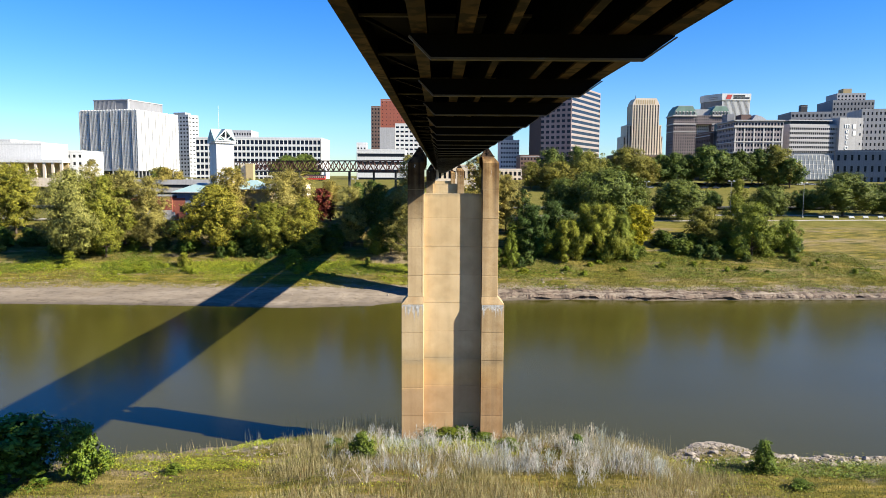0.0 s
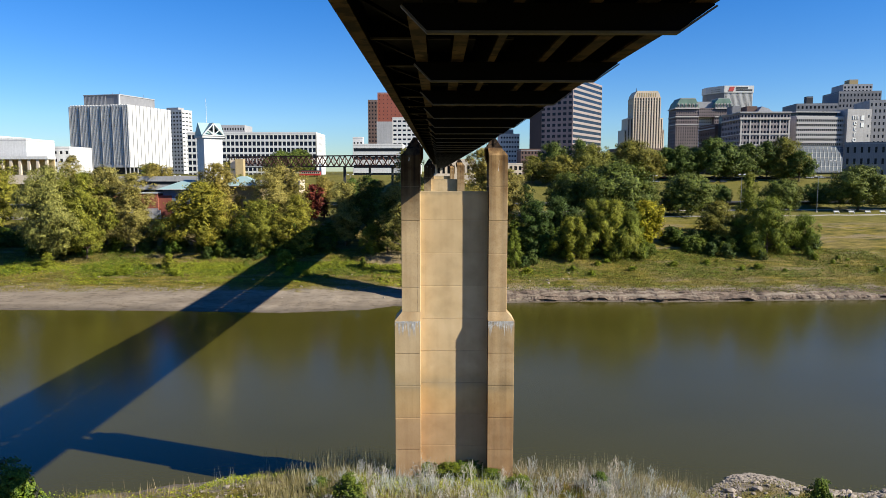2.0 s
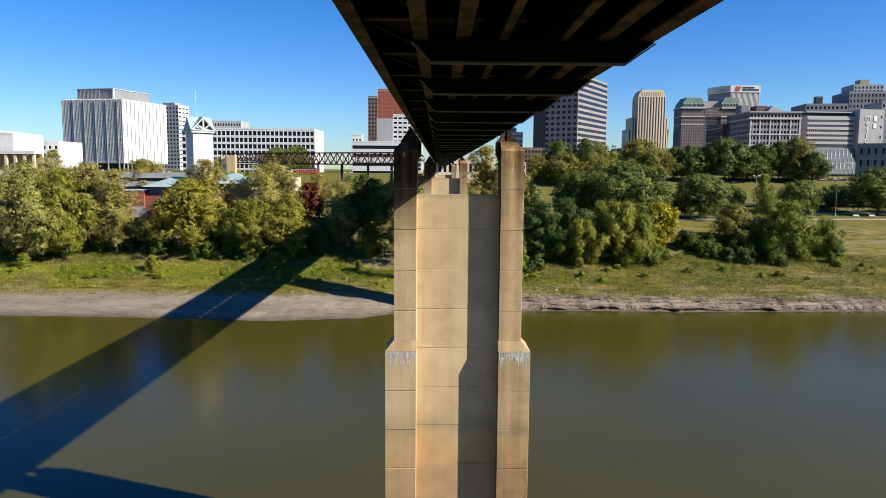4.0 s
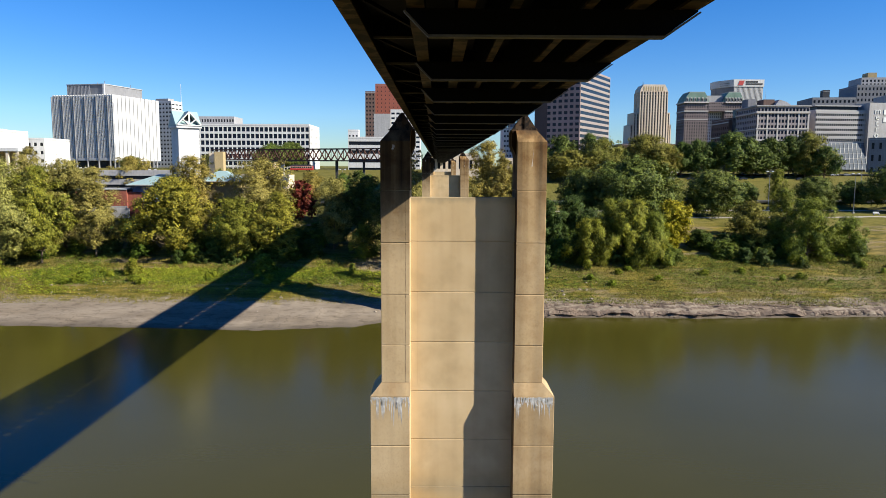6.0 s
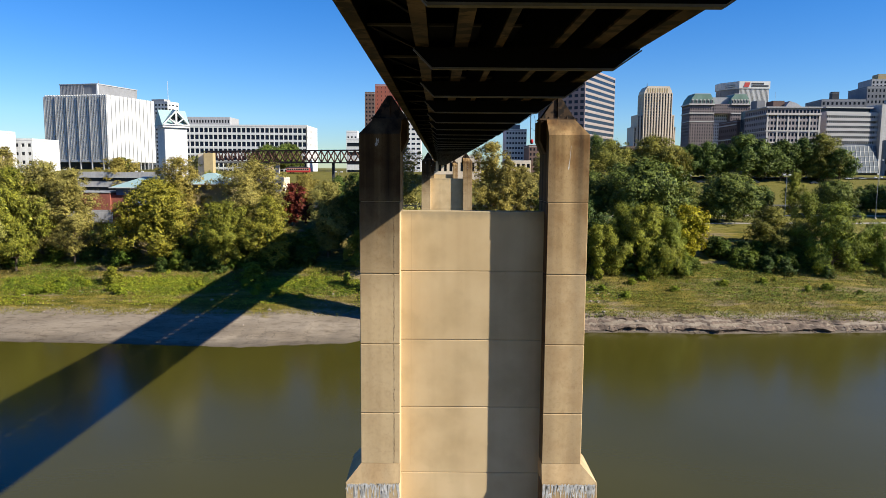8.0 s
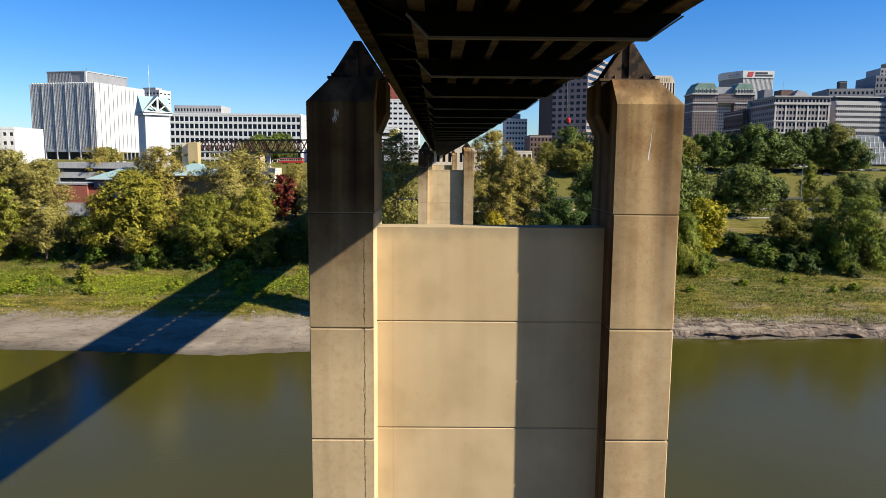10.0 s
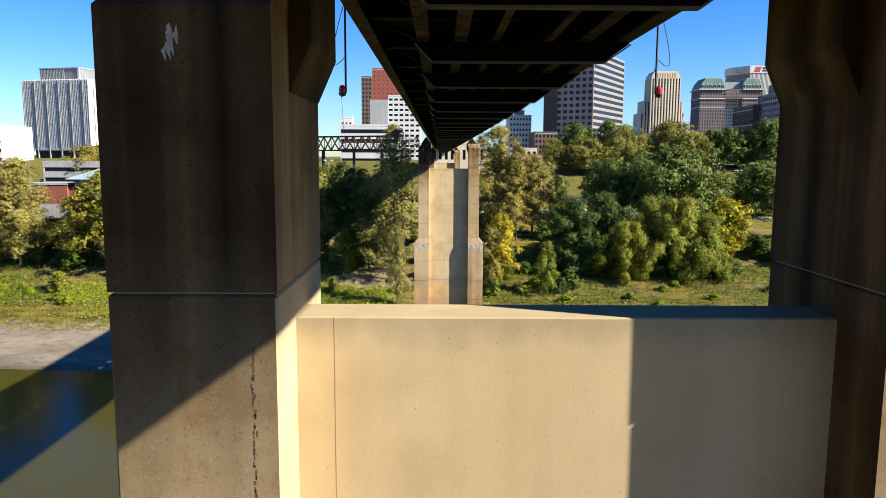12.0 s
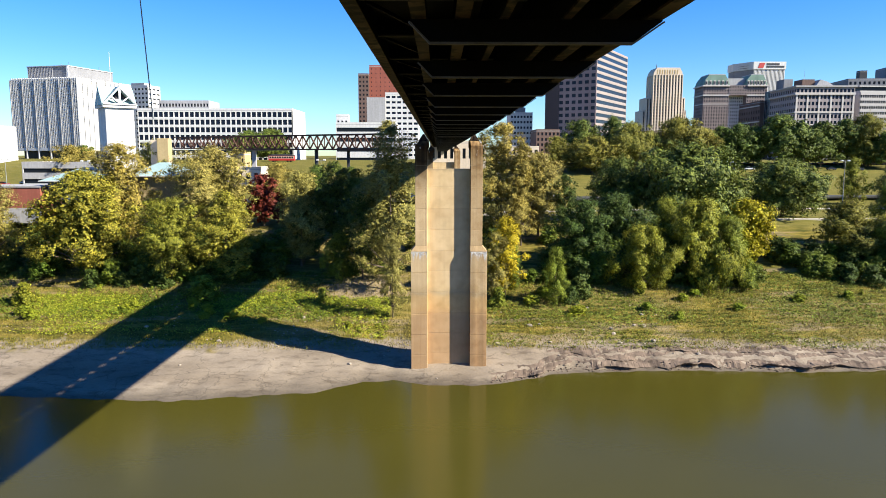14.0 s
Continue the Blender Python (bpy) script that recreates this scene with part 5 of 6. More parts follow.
def pavilion(label, x, y, w, z0, z1, wall):
    """Small park building with a hipped teal roof."""
    root = thing("pavilion", (x, y, z0), label, "pavilion")
    part("wall", box((-w * 0.42, -w * 0.42, -3), (w * 0.42, w * 0.42, z1 - z0 - 3.4)), wall, root)
    bm = shoulder_mesh(-w / 2, w / 2, -w / 2, w / 2, -w * 0.07, w * 0.07, -w * 0.07, w * 0.07, z1 - z0 - 3.5, z1 - z0)
    part("roof", bm, TEAL, root)
    part("fascia", box((-w / 2 - 0.2, -w / 2 - 0.2, z1 - z0 - 3.75), (w / 2 + 0.2, w / 2 + 0.2, z1 - z0 - 3.5)), WHITE, root)
    for k in range(5):
        unit_box("window", Matrix.Translation((-w * 0.36 + k * w * 0.15, -w * 0.42 - 0.06, 1)) @ Matrix.Diagonal((w * 0.1, 0.06, 2.2, 1)), GLASS, root)


pavilion("park building with pale teal hipped roof", -77.0, 298, 16, 22, 36.0, TAN)
pavilion("blue-grey park building with pale teal hipped roof", -99.5, 301, 19, 22, 34.6, BLUEWALL)


def footbridge():
    """Rust-brown truss footbridge on slender piers."""
    a, b = Vector((-122, 433, 0)), Vector((-18, 343, 0))
    d = b - a
    n = 16
    root = thing("footbridge", (-70, 388, 40), "rust-brown steel truss footbridge on slim piers", "footbridge")
    P = Matrix.Translation((70, -388, -40))
    side = Vector((-d.y, d.x, 0)).normalized() * 1.7

    def fit(nm, bm, mat=BRIDGERUST, label=""):
        bm.transform(P)
        return part(nm, bm, mat, root, label)
    zl = lambda t: 41.3 - 1.4 * t
    zh = lambda t: 46.3 - 1.0 * t
    for s in (-1, 1):
        o = side * s
        for f, nm in ((zl, "bottom_chord"), (zh, "top_chord")):
            fit(nm, bar(a + o + Vector((0, 0, f(0))), b + o + Vector((0, 0, f(1))), 0.55, 0.5))
        for k in range(n):
            t0, t1, tm = k / n, (k + 1) / n, (k + 0.5) / n
            for u, v, fu, fv in ((t0, tm, zl, zh), (tm, t1, zh, zl)):
                fit("diagonal", bar(a + d * u + o + Vector((0, 0, fu(u))), a + d * v + o + Vector((0, 0, fv(v))), 0.42, 0.4))
            fit("post", bar(a + d * t0 + o + Vector((0, 0, zl(t0))), a + d * t0 + o + Vector((0, 0, zh(t0))), 0.28, 0.28))
    fit("walkway", prism([tuple((a + side).xy), tuple((b + side).xy), tuple((b - side).xy), tuple((a - side).xy)], 40.0, 40.5, "z"), DARK)
    for t, w in ((0.44, 1.6), (0.73, 1.2), (0.86, 1.0), (0.97, 1.0)):
        c = a + d * t
        fit("pier", box((c.x - w / 2, c.y - w / 2, 18), (c.x + w / 2, c.y + w / 2, zl(t) - 0.1), 0.05), BUFFGREY if t < 0.6 else DARK)


footbridge()


def pylon():
    root = thing("concrete_pylon", (-83.5, 312, 30), "tan concrete pylon beside the footbridge", "pylon")
    part("shaft", box((-0.4, -1.5, -10), (3.0, 1.5, 13.0), 0.08), TAN, root)
    part("rear_shaft", box((-2.9, 0, -10), (-0.42, 2.5, 12.6), 0.08), CREAM, root)


pylon()


def red_store():
    root = thing("brick_store", (-115, 292, 20), "low dark red brick building with flat roof", "building")
    part("wall", box((-12, 0, 0), (5.8, 9, 9.2)), REDBRICK, root)
    part("coping", box((-12.2, -0.2, 9.2), (6, 9.2, 9.7)), PALEGREY, root)
    part("side_wing", box((5.8, 1, 0), (11, 9, 8.6)), REDBRICK, root)
    part("ramp_wall", box((-8, -6, 0), (9, -5.4, 3.2)), PALEGREY, root)
    part("plinth", box((-12, -0.12, 0), (5.9, 0, 3.6)), PALEGREY, root)


red_store()
tower("grey parking garage with open decks", -160, -112, 372, 400, 34.5, BUFFGREY, (1, 3, 0.98, 0.4), z0=22)
tower("tan low building behind the park", -98, -72, 385, 400, 32.5, CREAM, (8, 2, 0.5, 0.5), z0=22)
tower("tan terminal building at the bridge end", -4, 22, 431, 460, 44, CREAM, (9, 2, 0.5, 0.5), z0=25)
tower("low tan house behind trees", -88, -82, 400, 410, 38.5, TAN, (3, 3, 0.4, 0.4), z0=25)

# ---- undergrowth, grass and stones of the banks ----


def shrub_protos(leaf, label, seed, n=3, count=9000, size=0.03):
    return [tree_proto("shrub", leaf, seed + i, count, size, label, "shrub") for i in range(n)]


def scatter_shrubs(protos, places, group):
    first = set()
    for i, (x, y, h, w) in enumerate(places):
        m = Matrix.Translation((x, y, float(land(x, y)) - 0.1)) @ Matrix.Rotation(i * 1.7, 4, "Z") @ Matrix.Diagonal((w, w, h, 1))
        k = i % len(protos)
        if k not in first:
            first.add(k)
            ob = protos[k]
        else:
            ob = copy_thing(protos[k], Matrix.Identity(4))
        ob.matrix_basis = m
        ob["group"] = group


def spots(r, n, x0, x1, y0, y1, h0, h1, slim=1.35):
    out = []
    for _ in range(n):
        h = r.uniform(h0, h1)
        out.append((r.uniform(x0, x1), r.uniform(y0, y1), h, h * r.uniform(1.0, slim)))
    return out


rs = np.random.default_rng(21)
thicket = spots(rs, 24, -185, -92, 254, 270, 3.5, 7.0) + spots(rs, 22, -92, -42, 254, 270, 3.0, 6.0) + spots(rs, 10, -185, -30, 268, 285, 4, 8)
thicket += spots(rs, 34, -185, -36, 256, 280, 4.0, 7.5) + spots(rs, 12, -25, 34, 262, 290, 3, 6)
thicket += spots(rs, 16, 30, 62, 256, 268, 4, 8) + spots(rs, 10, 88, 125, 258, 268, 3, 6) + spots(rs, 12, 34, 74, 253, 266, 2.5, 5) + spots(rs, 14, 88, 134, 252, 266, 2.5, 5.5) + spots(rs, 8, 10, 34, 244, 262, 2.5, 5) + spots(rs, 3, -22, -6, 258, 266, 2, 4)
thicket += spots(rs, 24, 27, 60, 254, 264, 5, 9) + spots(rs, 26, 80, 136, 261, 273, 3.0, 6) + spots(rs, 10, -62, -36, 258, 268, 4, 6.5)
scatter_shrubs(shrub_protos(LEAVES["bush"], "leafy green shrub in the bank thicket", 201), thicket[::2], "bank thicket")
scatter_shrubs(shrub_protos(LEAVES["dark"], "dark green shrub in the bank thicket", 211), thicket[1::2], "bank thicket")
low = spots(rs, 30, -180, -40, 235, 246, 0.9, 2.4, 2.2) + spots(rs, 14, 12, 60, 236, 252, 0.8, 2.2, 2.2) + spots(rs, 16, 60, 150, 240, 256, 0.8, 2.0, 2.4) + spots(rs, 7, -38, -8, 233, 246, 0.6, 1.4, 2.0)
scatter_shrubs(shrub_protos(LEAVES["lime"], "low lime-green weed clump on the grass bank", 221, 2, 4000, 0.045), low, "low weeds")
gold = [(-51, 247, 5.5, 8.5), (-24.8, 245.5, 3.6, 3.0), (-88, 245, 5, 5), (-128, 246, 5, 6), (12.5, 243, 4.5, 4)]
scatter_shrubs(shrub_protos(LEAVES["willow"], "yellow-green sapling on the bank", 231, 2, 6000, 0.032), gold, "saplings")


def blades(name, r, n, xs, ys, h, lean, mat, label, keep=None, width=0.03):
    """Standing stems and blades, each a narrow leaf of its own."""
    x, y = r.uniform(*xs, n), r.uniform(*ys, n)
    if keep is not None:
        ok = keep(x, y)
        x, y = x[ok], y[ok]
    z = land(x, y)
    ok = z > 0.3
    x, y, z = x[ok], y[ok], z[ok]
    n = len(x)
    hh = h * r.uniform(0.4, 1.1, n)
    a = r.uniform(0, 2 * np.pi, n)
    up = np.stack([np.cos(a) * lean * r.uniform(0, 1, n), np.sin(a) * lean * r.uniform(0, 1, n), np.ones(n)], -1) * (hh / 2)[:, None]
    b = r.uniform(0, 2 * np.pi, n)
    side = np.stack([np.cos(b), np.sin(b), np.zeros(n)], -1) * width * r.uniform(0.6, 1.4, n)[:, None]
    c = np.stack([x, y, z], -1) + up * 0.9
    tagged(link(name, quads_mesh(name, c, side, up), mat), label, "grass", kind="stuff")


def patchy(scale, cut, shift=0.0):
    return lambda x, y: (np.sin(x / scale + shift) + np.sin(y / scale * 1.7 + 2 + shift) + np.sin((x + y) / scale * 0.6)) + np.random.default_rng(3).normal(0, 0.7, len(x)) > cut


STRAW = leaf_material("straw_stems", (0.40, 0.29, 0.125), (0.62, 0.49, 0.26), 0.2)
GRASSY = leaf_material("bank_grass_blades", (0.14, 0.15, 0.02), (0.36, 0.30, 0.055), 0.2)
BLEACHED = leaf_material("bleached_twigs", (0.60, 0.56, 0.52), (0.8, 0.76, 0.71), 0.1)
REED = leaf_material("dry_reed", (0.40, 0.31, 0.17), (0.60, 0.50, 0.32), 0.15)
RUSSET = leaf_material("russet_weed", (0.30, 0.15, 0.07), (0.46, 0.25, 0.11), 0.2)
rg = np.random.default_rng(5)
blades("bank_grass", rg, 60000, (-62, 64), (60, 95), 0.5, 0.5, GRASSY, "short green and yellow grass on the near bank", None, 0.045)
blades("straw_grass", rg, 70000, (-22, 36), (66, 94), 1.6, 0.6, STRAW, "tall dry straw-coloured grass on the near bank", patchy(3.2, 0.0), 0.026)
blades("russet_weeds", rg, 9000, (-16, 30), (68, 88), 1.2, 0.5, RUSSET, "reddish dry weeds among the grass", patchy(2.3, 0.2, 3.0), 0.035)
blades("reeds", rg, 3400, (-26, 31), (90, 101), 3.4, 0.22, REED, "thin dry reeds along the water's edge", patchy(2.5, 0.1, 1.0), 0.028)
blades("reeds", rg, 420, (-50, -20), (88, 100), 2.2, 0.3, REED, "thin dry reeds along the water's edge", patchy(2.5, 0.4, 1.0), 0.028)
blades("bleached_stems", rg, 15000, (-9, 27), (77, 91), 2.3, 0.6, BLEACHED, "wispy bleached stems of dead weeds on the near bank", patchy(1.9, 0.5, 4.0), 0.016)
blades("reeds", rg, 4200, (-18, 30), (92, 99), 2.9, 0.25, REED, "thin dry reeds along the water's edge", patchy(1.6, -0.2, 2.0), 0.02)
blades("far_bank_grass", rg, 90000, (-150, 150), (224, 262), 0.55, 0.6, GRASSY, "rough green grass on the far bank", patchy(7.0, -0.6), 0.09)
blades("far_bank_straw", rg, 16000, (-150, 150), (228, 258), 0.8, 0.5, STRAW, "dry yellow grass patches on the far bank", patchy(9.0, 0.9, 2.0), 0.07)
LIME2 = LEAVES["lime"]


def off_bare(keep):
    """Leaves the trodden earth beside the far pier bare."""
    return lambda x, y: keep(x, y) & ((x < -25 + rough_noise(x * 3, y * 3) * 2) | (np.abs(y - 253.0) > 4.5 + 1.5 * rough_noise(x * 2, y * 2)))


def creeper(name, r, n, xs, ys, mat, label, keep, size=0.22):
    """Broad low leaves lying over the slope."""
    x, y = r.uniform(*xs, n), r.uniform(*ys, n)
    ok = keep(x, y)
    x, y = x[ok], y[ok]
    n = len(x)
    c = np.stack([x, y, land(x, y) + 0.1 + 0.5 * r.uniform(0, 1, n) ** 2], -1)
    nrm = np.stack([r.normal(0, 0.5, n), r.normal(-0.25, 0.5, n), np.ones(n)], -1)
    nrm /= np.linalg.norm(nrm, axis=1)[:, None]
    u = np.cross(nrm, r.normal(size=(n, 3)))
    u /= np.linalg.norm(u, axis=1)[:, None]
    v = np.cross(nrm, u)
    s = (size * r.uniform(0.6, 1.4, n))[:, None]
    tagged(link(name, quads_mesh(name, c, u * s, v * s), mat), label, "creeper", kind="stuff")


creeper("creeper", rg, 42000, (-185, -20), (236, 262), LEAVES["bush"], "green creeper covering the bank slope", patchy(6.0, 0.1))
creeper("creeper", rg, 60000, (-185, -10), (231, 250), LIME2, "sunlit lime-green creeper on the bank slope", off_bare(patchy(5.0, 0.35, 4.0)), 0.2)
creeper("creeper", rg, 22000, (10, 150), (234, 262), LEAVES["bush"], "green creeper covering the bank slope", patchy(6.0, 0.4, 1.0))


def weed_clumps(name, r, n, xs, ys, h0, h1, mat, label, keep, leaves=34, size=0.12):
    """Low bushy weeds, each a small heap of leaves."""
    x, y = r.uniform(*xs, n), r.uniform(*ys, n)
    ok = keep(x, y) & (land(x, y) > 2.0)
    x, y = x[ok], y[ok]
    n = len(x)
    h = r.uniform(h0, h1, n) * r.uniform(0.6, 1.0, n)
    d = r.normal(size=(n, leaves, 3))
    d /= np.linalg.norm(d, axis=2)[:, :, None]
    d[:, :, 2] = np.abs(d[:, :, 2])
    d *= r.uniform(0.6, 1.1, (n, leaves, 1)) * np.stack([h * 0.8, h * 0.8, h], -1)[:, None, :]
    c = (np.stack([x, y, land(x, y)], -1)[:, None, :] + d).reshape(-1, 3)
    nrm = d.reshape(-1, 3) / np.repeat(h, leaves)[:, None] + r.normal(0, 0.35, (n * leaves, 3)) + np.array([0, 0, 0.3])
    nrm /= np.linalg.norm(nrm, axis=1)[:, None]
    u = np.cross(nrm, r.normal(size=nrm.shape))
    u /= np.linalg.norm(u, axis=1)[:, None]
    v = np.cross(nrm, u)
    s = (size * (0.6 + 0.5 * np.repeat(h, leaves)) * r.uniform(0.7, 1.3, n * leaves))[:, None]
    tagged(link(name, quads_mesh(name, c, u * s, v * s), mat), label, "weeds", kind="stuff")


def rows_of(step, cut):
    """Weeds that follow the old waterlines along the slope."""
    return lambda x, y: np.sin(y * step + 0.5 * np.sin(x * 0.09) + 0.3 * np.sin(x * 0.31)) + 0.7 * np.sin(x * 0.21 + y * 0.33) + np.random.default_rng(8).normal(0, 0.7, len(x)) > cut


WEED = leaf_material("low_weed_leaves", (0.10, 0.13, 0.012), (0.29, 0.29, 0.032))
creeper("low_weeds", rg, 150000, (8, 170), (225, 262), WEED, "rows of low olive weeds on the far bank", rows_of(3.1, 0.6), 0.17)
creeper("low_weeds", rg, 26000, (-180, -8), (224, 240), WEED, "rows of low olive weeds on the far bank", rows_of(2.7, 0.8), 0.15)
weed_clumps("weed_clumps", rg, 5200, (8, 170), (228, 263), 0.3, 0.75, WEED, "low olive weed clumps in rows on the far bank", rows_of(2.4, 0.5), 22)
weed_clumps("weed_clumps", rg, 900, (12, 150), (238, 263), 0.6, 1.3, LEAVES["bush"], "leafy green weeds below the bank trees", patchy(5.0, 0.5, 2.0), 46)
weed_clumps("weed_clumps", rg, 2600, (-185, -12), (233, 254), 0.5, 1.3, LIME2, "sunlit lime-green weed clumps on the bank slope", off_bare(patchy(5.0, 0.3, 4.0)), 40)
weed_clumps("weed_clumps", rg, 1500, (-185, -12), (238, 262), 0.7, 1.8, LEAVES["bush"], "green weed clumps on the bank slope", off_bare(patchy(6.0, 0.3)), 46)
weed_clumps("weed_clumps", rg, 700, (-60, 62), (66, 95), 0.2, 0.5, LEAVES["bush"], "small green weed clumps on the near bank", patchy(3.0, 0.6, 1.0), 40, 0.07)
creeper("broad_weeds", rg, 16000, (-9, 10), (84, 96), LIME2, "green creeper round the foot of the pier", patchy(4.0, -0.9, 1.0), 0.17)
creeper("broad_weeds", rg, 30000, (-46, -8), (84, 99), LIME2, "bright green creeper along the near shore", lambda x, y: patchy(3.5, 0.1, 3.0)(x, y) & (land(x, y) > 0.5), 0.10)
creeper("broad_weeds", rg, 22000, (-50, -10), (72, 95), WEED, "green weeds on the near bank", patchy(2.2, 0.5, 2.0), 0.075)
creeper("broad_weeds", rg, 15000, (30, 62), (83, 89.5), LEAVES["bush"], "green creeper along the stony shore", patchy(3.0, 0.0, 2.0), 0.10)
creeper("broad_weeds", rg, 22000, (24, 62), (70, 95), WEED, "green weeds on the near bank", patchy(2.6, 0.4, 5.0), 0.08)
creeper("broad_weeds", rg, 5000, (-50, 50), (72, 94), LIME2, "broad green weeds on the near bank", patchy(5.0, 0.8, 2.0), 0.16)


def dead_brush(r, x, y, s):
    """A leafless bleached shrub: a few thin upright stems that fork into wispy twigs."""
    root = thing("dead_shrub", (x, y, float(land(x, y))), "leafless bleached grey-white shrub on the near bank", "dead shrub", "dead shrubs")
    bm = bmesh.new()
    for i in range(9):
        a, t = r.uniform(0, 6.28), r.uniform(0.02, 0.6)
        d = Vector((math.cos(a) * math.sin(t), math.sin(a) * math.sin(t), math.cos(t)))
        o = Vector((r.normal(0, 0.35), r.normal(0, 0.35), -0.05))
        p = o + d * s * r.uniform(0.6, 1.0)
        add_bar(bm, o, p, 0.03, 0.016)
        for j in range(4):
            q = o.lerp(p, r.uniform(0.35, 0.95))
            e = (d + Vector(r.normal(0, 0.4, 3))).normalized() * s * r.uniform(0.15, 0.34)
            add_bar(bm, q, q + e, 0.018, 0.013)
            g2 = (e.normalized() + Vector(r.normal(0, 0.5, 3))).normalized() * s * 0.16
            add_bar(bm, q + e * 0.6, q + e * 0.6 + g2, 0.018, 0.014)
    part("branchwork", bm, BLEACHED, root)
    return root


rb = np.random.default_rng(9)
brush = [dead_brush(rb, 0, 0, s) for s in (2.0, 2.5, 3.0)]
for i in range(120):
    x, y = rb.uniform(-15, 29), rb.uniform(74, 91)
    if i > 75:
        x, y = rb.normal(14, 7), rb.uniform(76, 88)
    m = Matrix.Translation((x, y, float(land(x, y)))) @ Matrix.Rotation(i * 2.1, 4, "Z") @ Matrix.Scale(rb.uniform(0.6, 1.15), 4)
    if i < 3:
        brush[i].matrix_basis = m
    else:
        copy_thing(brush[i % 3], Matrix.Identity(4)).matrix_basis = m

near_bush = [(-1.5, 92.5, 2.4, 6.0), (3.5, 91.5, 2.0, 5.0), (-9.2, 83, 3.4, 3.6), (-50, 82, 8.0, 13.0), (-42.0, 81.5, 6.8, 5.5), (40.0, 84.2, 4.1, 3.2), (1.5, 90.5, 1.8, 5.0), (6.0, 90, 1.5, 4.0), (-32, 83.5, 1.4, 2.4), (9, 87, 1.6, 3.2), (-13, 88, 1.5, 2.6), (17.5, 87, 2.2, 2.6), (42, 79, 1.2, 3)]
scatter_shrubs(shrub_protos(LEAVES["bush"], "dense green bush on the near bank", 241, 3, 9000, 0.027), near_bush, "near bank bushes")

STONE = weathered("pale_river_stone", (0.42, 0.35, 0.285), 0.9, 0.25, 1.5, bump=0.4, rand=0.5)


def stone_mesh(seed):
    r = np.random.default_rng(seed)
    bm = bmesh.new()
    bmesh.ops.create_icosphere(bm, subdivisions=1, radius=0.5)
    for v in bm.verts:
        v.co = Vector((v.co.x, v.co.y * 0.8, v.co.z * 0.6)) * r.uniform(0.75, 1.15)
    me = bpy.data.meshes.new("stone")
    bm.to_mesh(me)
    bm.free()
    me.materials.append(STONE)
    return me


STONES = [stone_mesh(i) for i in range(4)]


def stones(r, n, xs, ys, s0, s1, label, group):
    for i in range(n):
        x, y = r.uniform(*xs), r.uniform(*ys)
        z = float(land(x, y))
        if z < 0.1:
            continue
        ob = tagged(new("stone", STONES[i % 4]), label, "stone", group)
        s = s0 + (s1 - s0) * r.uniform(0, 1) ** 2
        ob.matrix_basis = Matrix.Translation((x, y, z + 0.12 * s)) @ Matrix.Rotation(r.uniform(0, 6.3), 4, "Z") @ Matrix.Scale(s, 4)


stones(rb, 120, (32, 64), (87, 95.5), 0.5, 1.6, "pale angular stone on the near shore", "near shore stones")
stones(rb, 24, (-28, -18), (90, 97), 0.4, 1.1, "pale angular stone on the near shore", "near shore stones")
stones(rb, 36, (-150, -10), (222, 244), 0.4, 1.3, "pale stone on the far bank", "far bank stones")
stones(rb, 34, (10, 45), (226, 250), 0.4, 1.4, "pale stone on the far bank", "far bank stones")
stones(rb, 24, (-60, 150), (212, 228), 0.4, 1.1, "grey stone at the foot of the mud bank", "mud bank stones")


def rubble(name, r, n, xs, ys, s0, s1, label, keep=None, mat=None, line=None):
    """Loose small stones or clods, too many to count, as one object."""
    x, y = r.uniform(*xs, n), r.uniform(*ys, n)
    if line is not None:
        y = line(x) + r.normal(0, 0.45, n) - 0.3
    if keep is not None:
        ok = keep(x, y)
        x, y = x[ok], y[ok]
    z = land(x, y)
    ok = z > 0.05
    x, y, z = x[ok], y[ok], z[ok]
    me0 = STONES[0]
    v0 = np.array([v.co for v in me0.vertices])
    f0 = np.array([tuple(p.vertices) for p in me0.polygons])
    n = len(x)
    a, s = r.uniform(0, 6.28, n), s0 + (s1 - s0) * r.uniform(0, 1, n) ** 2
    ca, sa = np.cos(a) * s, np.sin(a) * s
    v = np.stack([x[:, None] + ca[:, None] * v0[:, 0] - sa[:, None] * v0[:, 1], y[:, None] + sa[:, None] * v0[:, 0] + ca[:, None] * v0[:, 1], z[:, None] + s[:, None] * (v0[:, 2] * r.uniform(0.6, 1.2, n)[:, None] + 0.1)], -1)
    f = f0[None] + (np.arange(n) * len(v0))[:, None, None]
    me = mesh_from(v.reshape(-1, 3), f.reshape(-1, 3).tolist())
    tagged(link(name, me, mat or STONE), label, "rubble", kind="stuff")


rubble("shore_rubble", rb, 15000, (27, 68), (88, 101), 0.2, 0.6, "pale broken stones heaped along the near shore", lambda x, y: land(x, y) < 1.0 + 0.3 * rough_noise(x * 2.1, y * 2.1))
rubble("shore_rubble", rb, 350, (-29, -16), (89, 99), 0.12, 0.5, "pale broken stones along the near shore")
rubble("mud_clods", rb, 2600, (9, 172), (0, 1), 0.12, 0.5, "broken clods of grey mud under the eroded ledge", None, MUD, foot_line)
rubble("bank_rubble", rb, 900, (-60, 62), (64, 88), 0.08, 0.3, "small pale stones between the grass", patchy(4.0, 0.8, 3.0))
rubble("far_bank_rubble", rb, 700, (-150, -12), (226, 245), 0.2, 0.7, "pale stones and debris on the far bank slope", patchy(6.0, 0.3, 5.0))
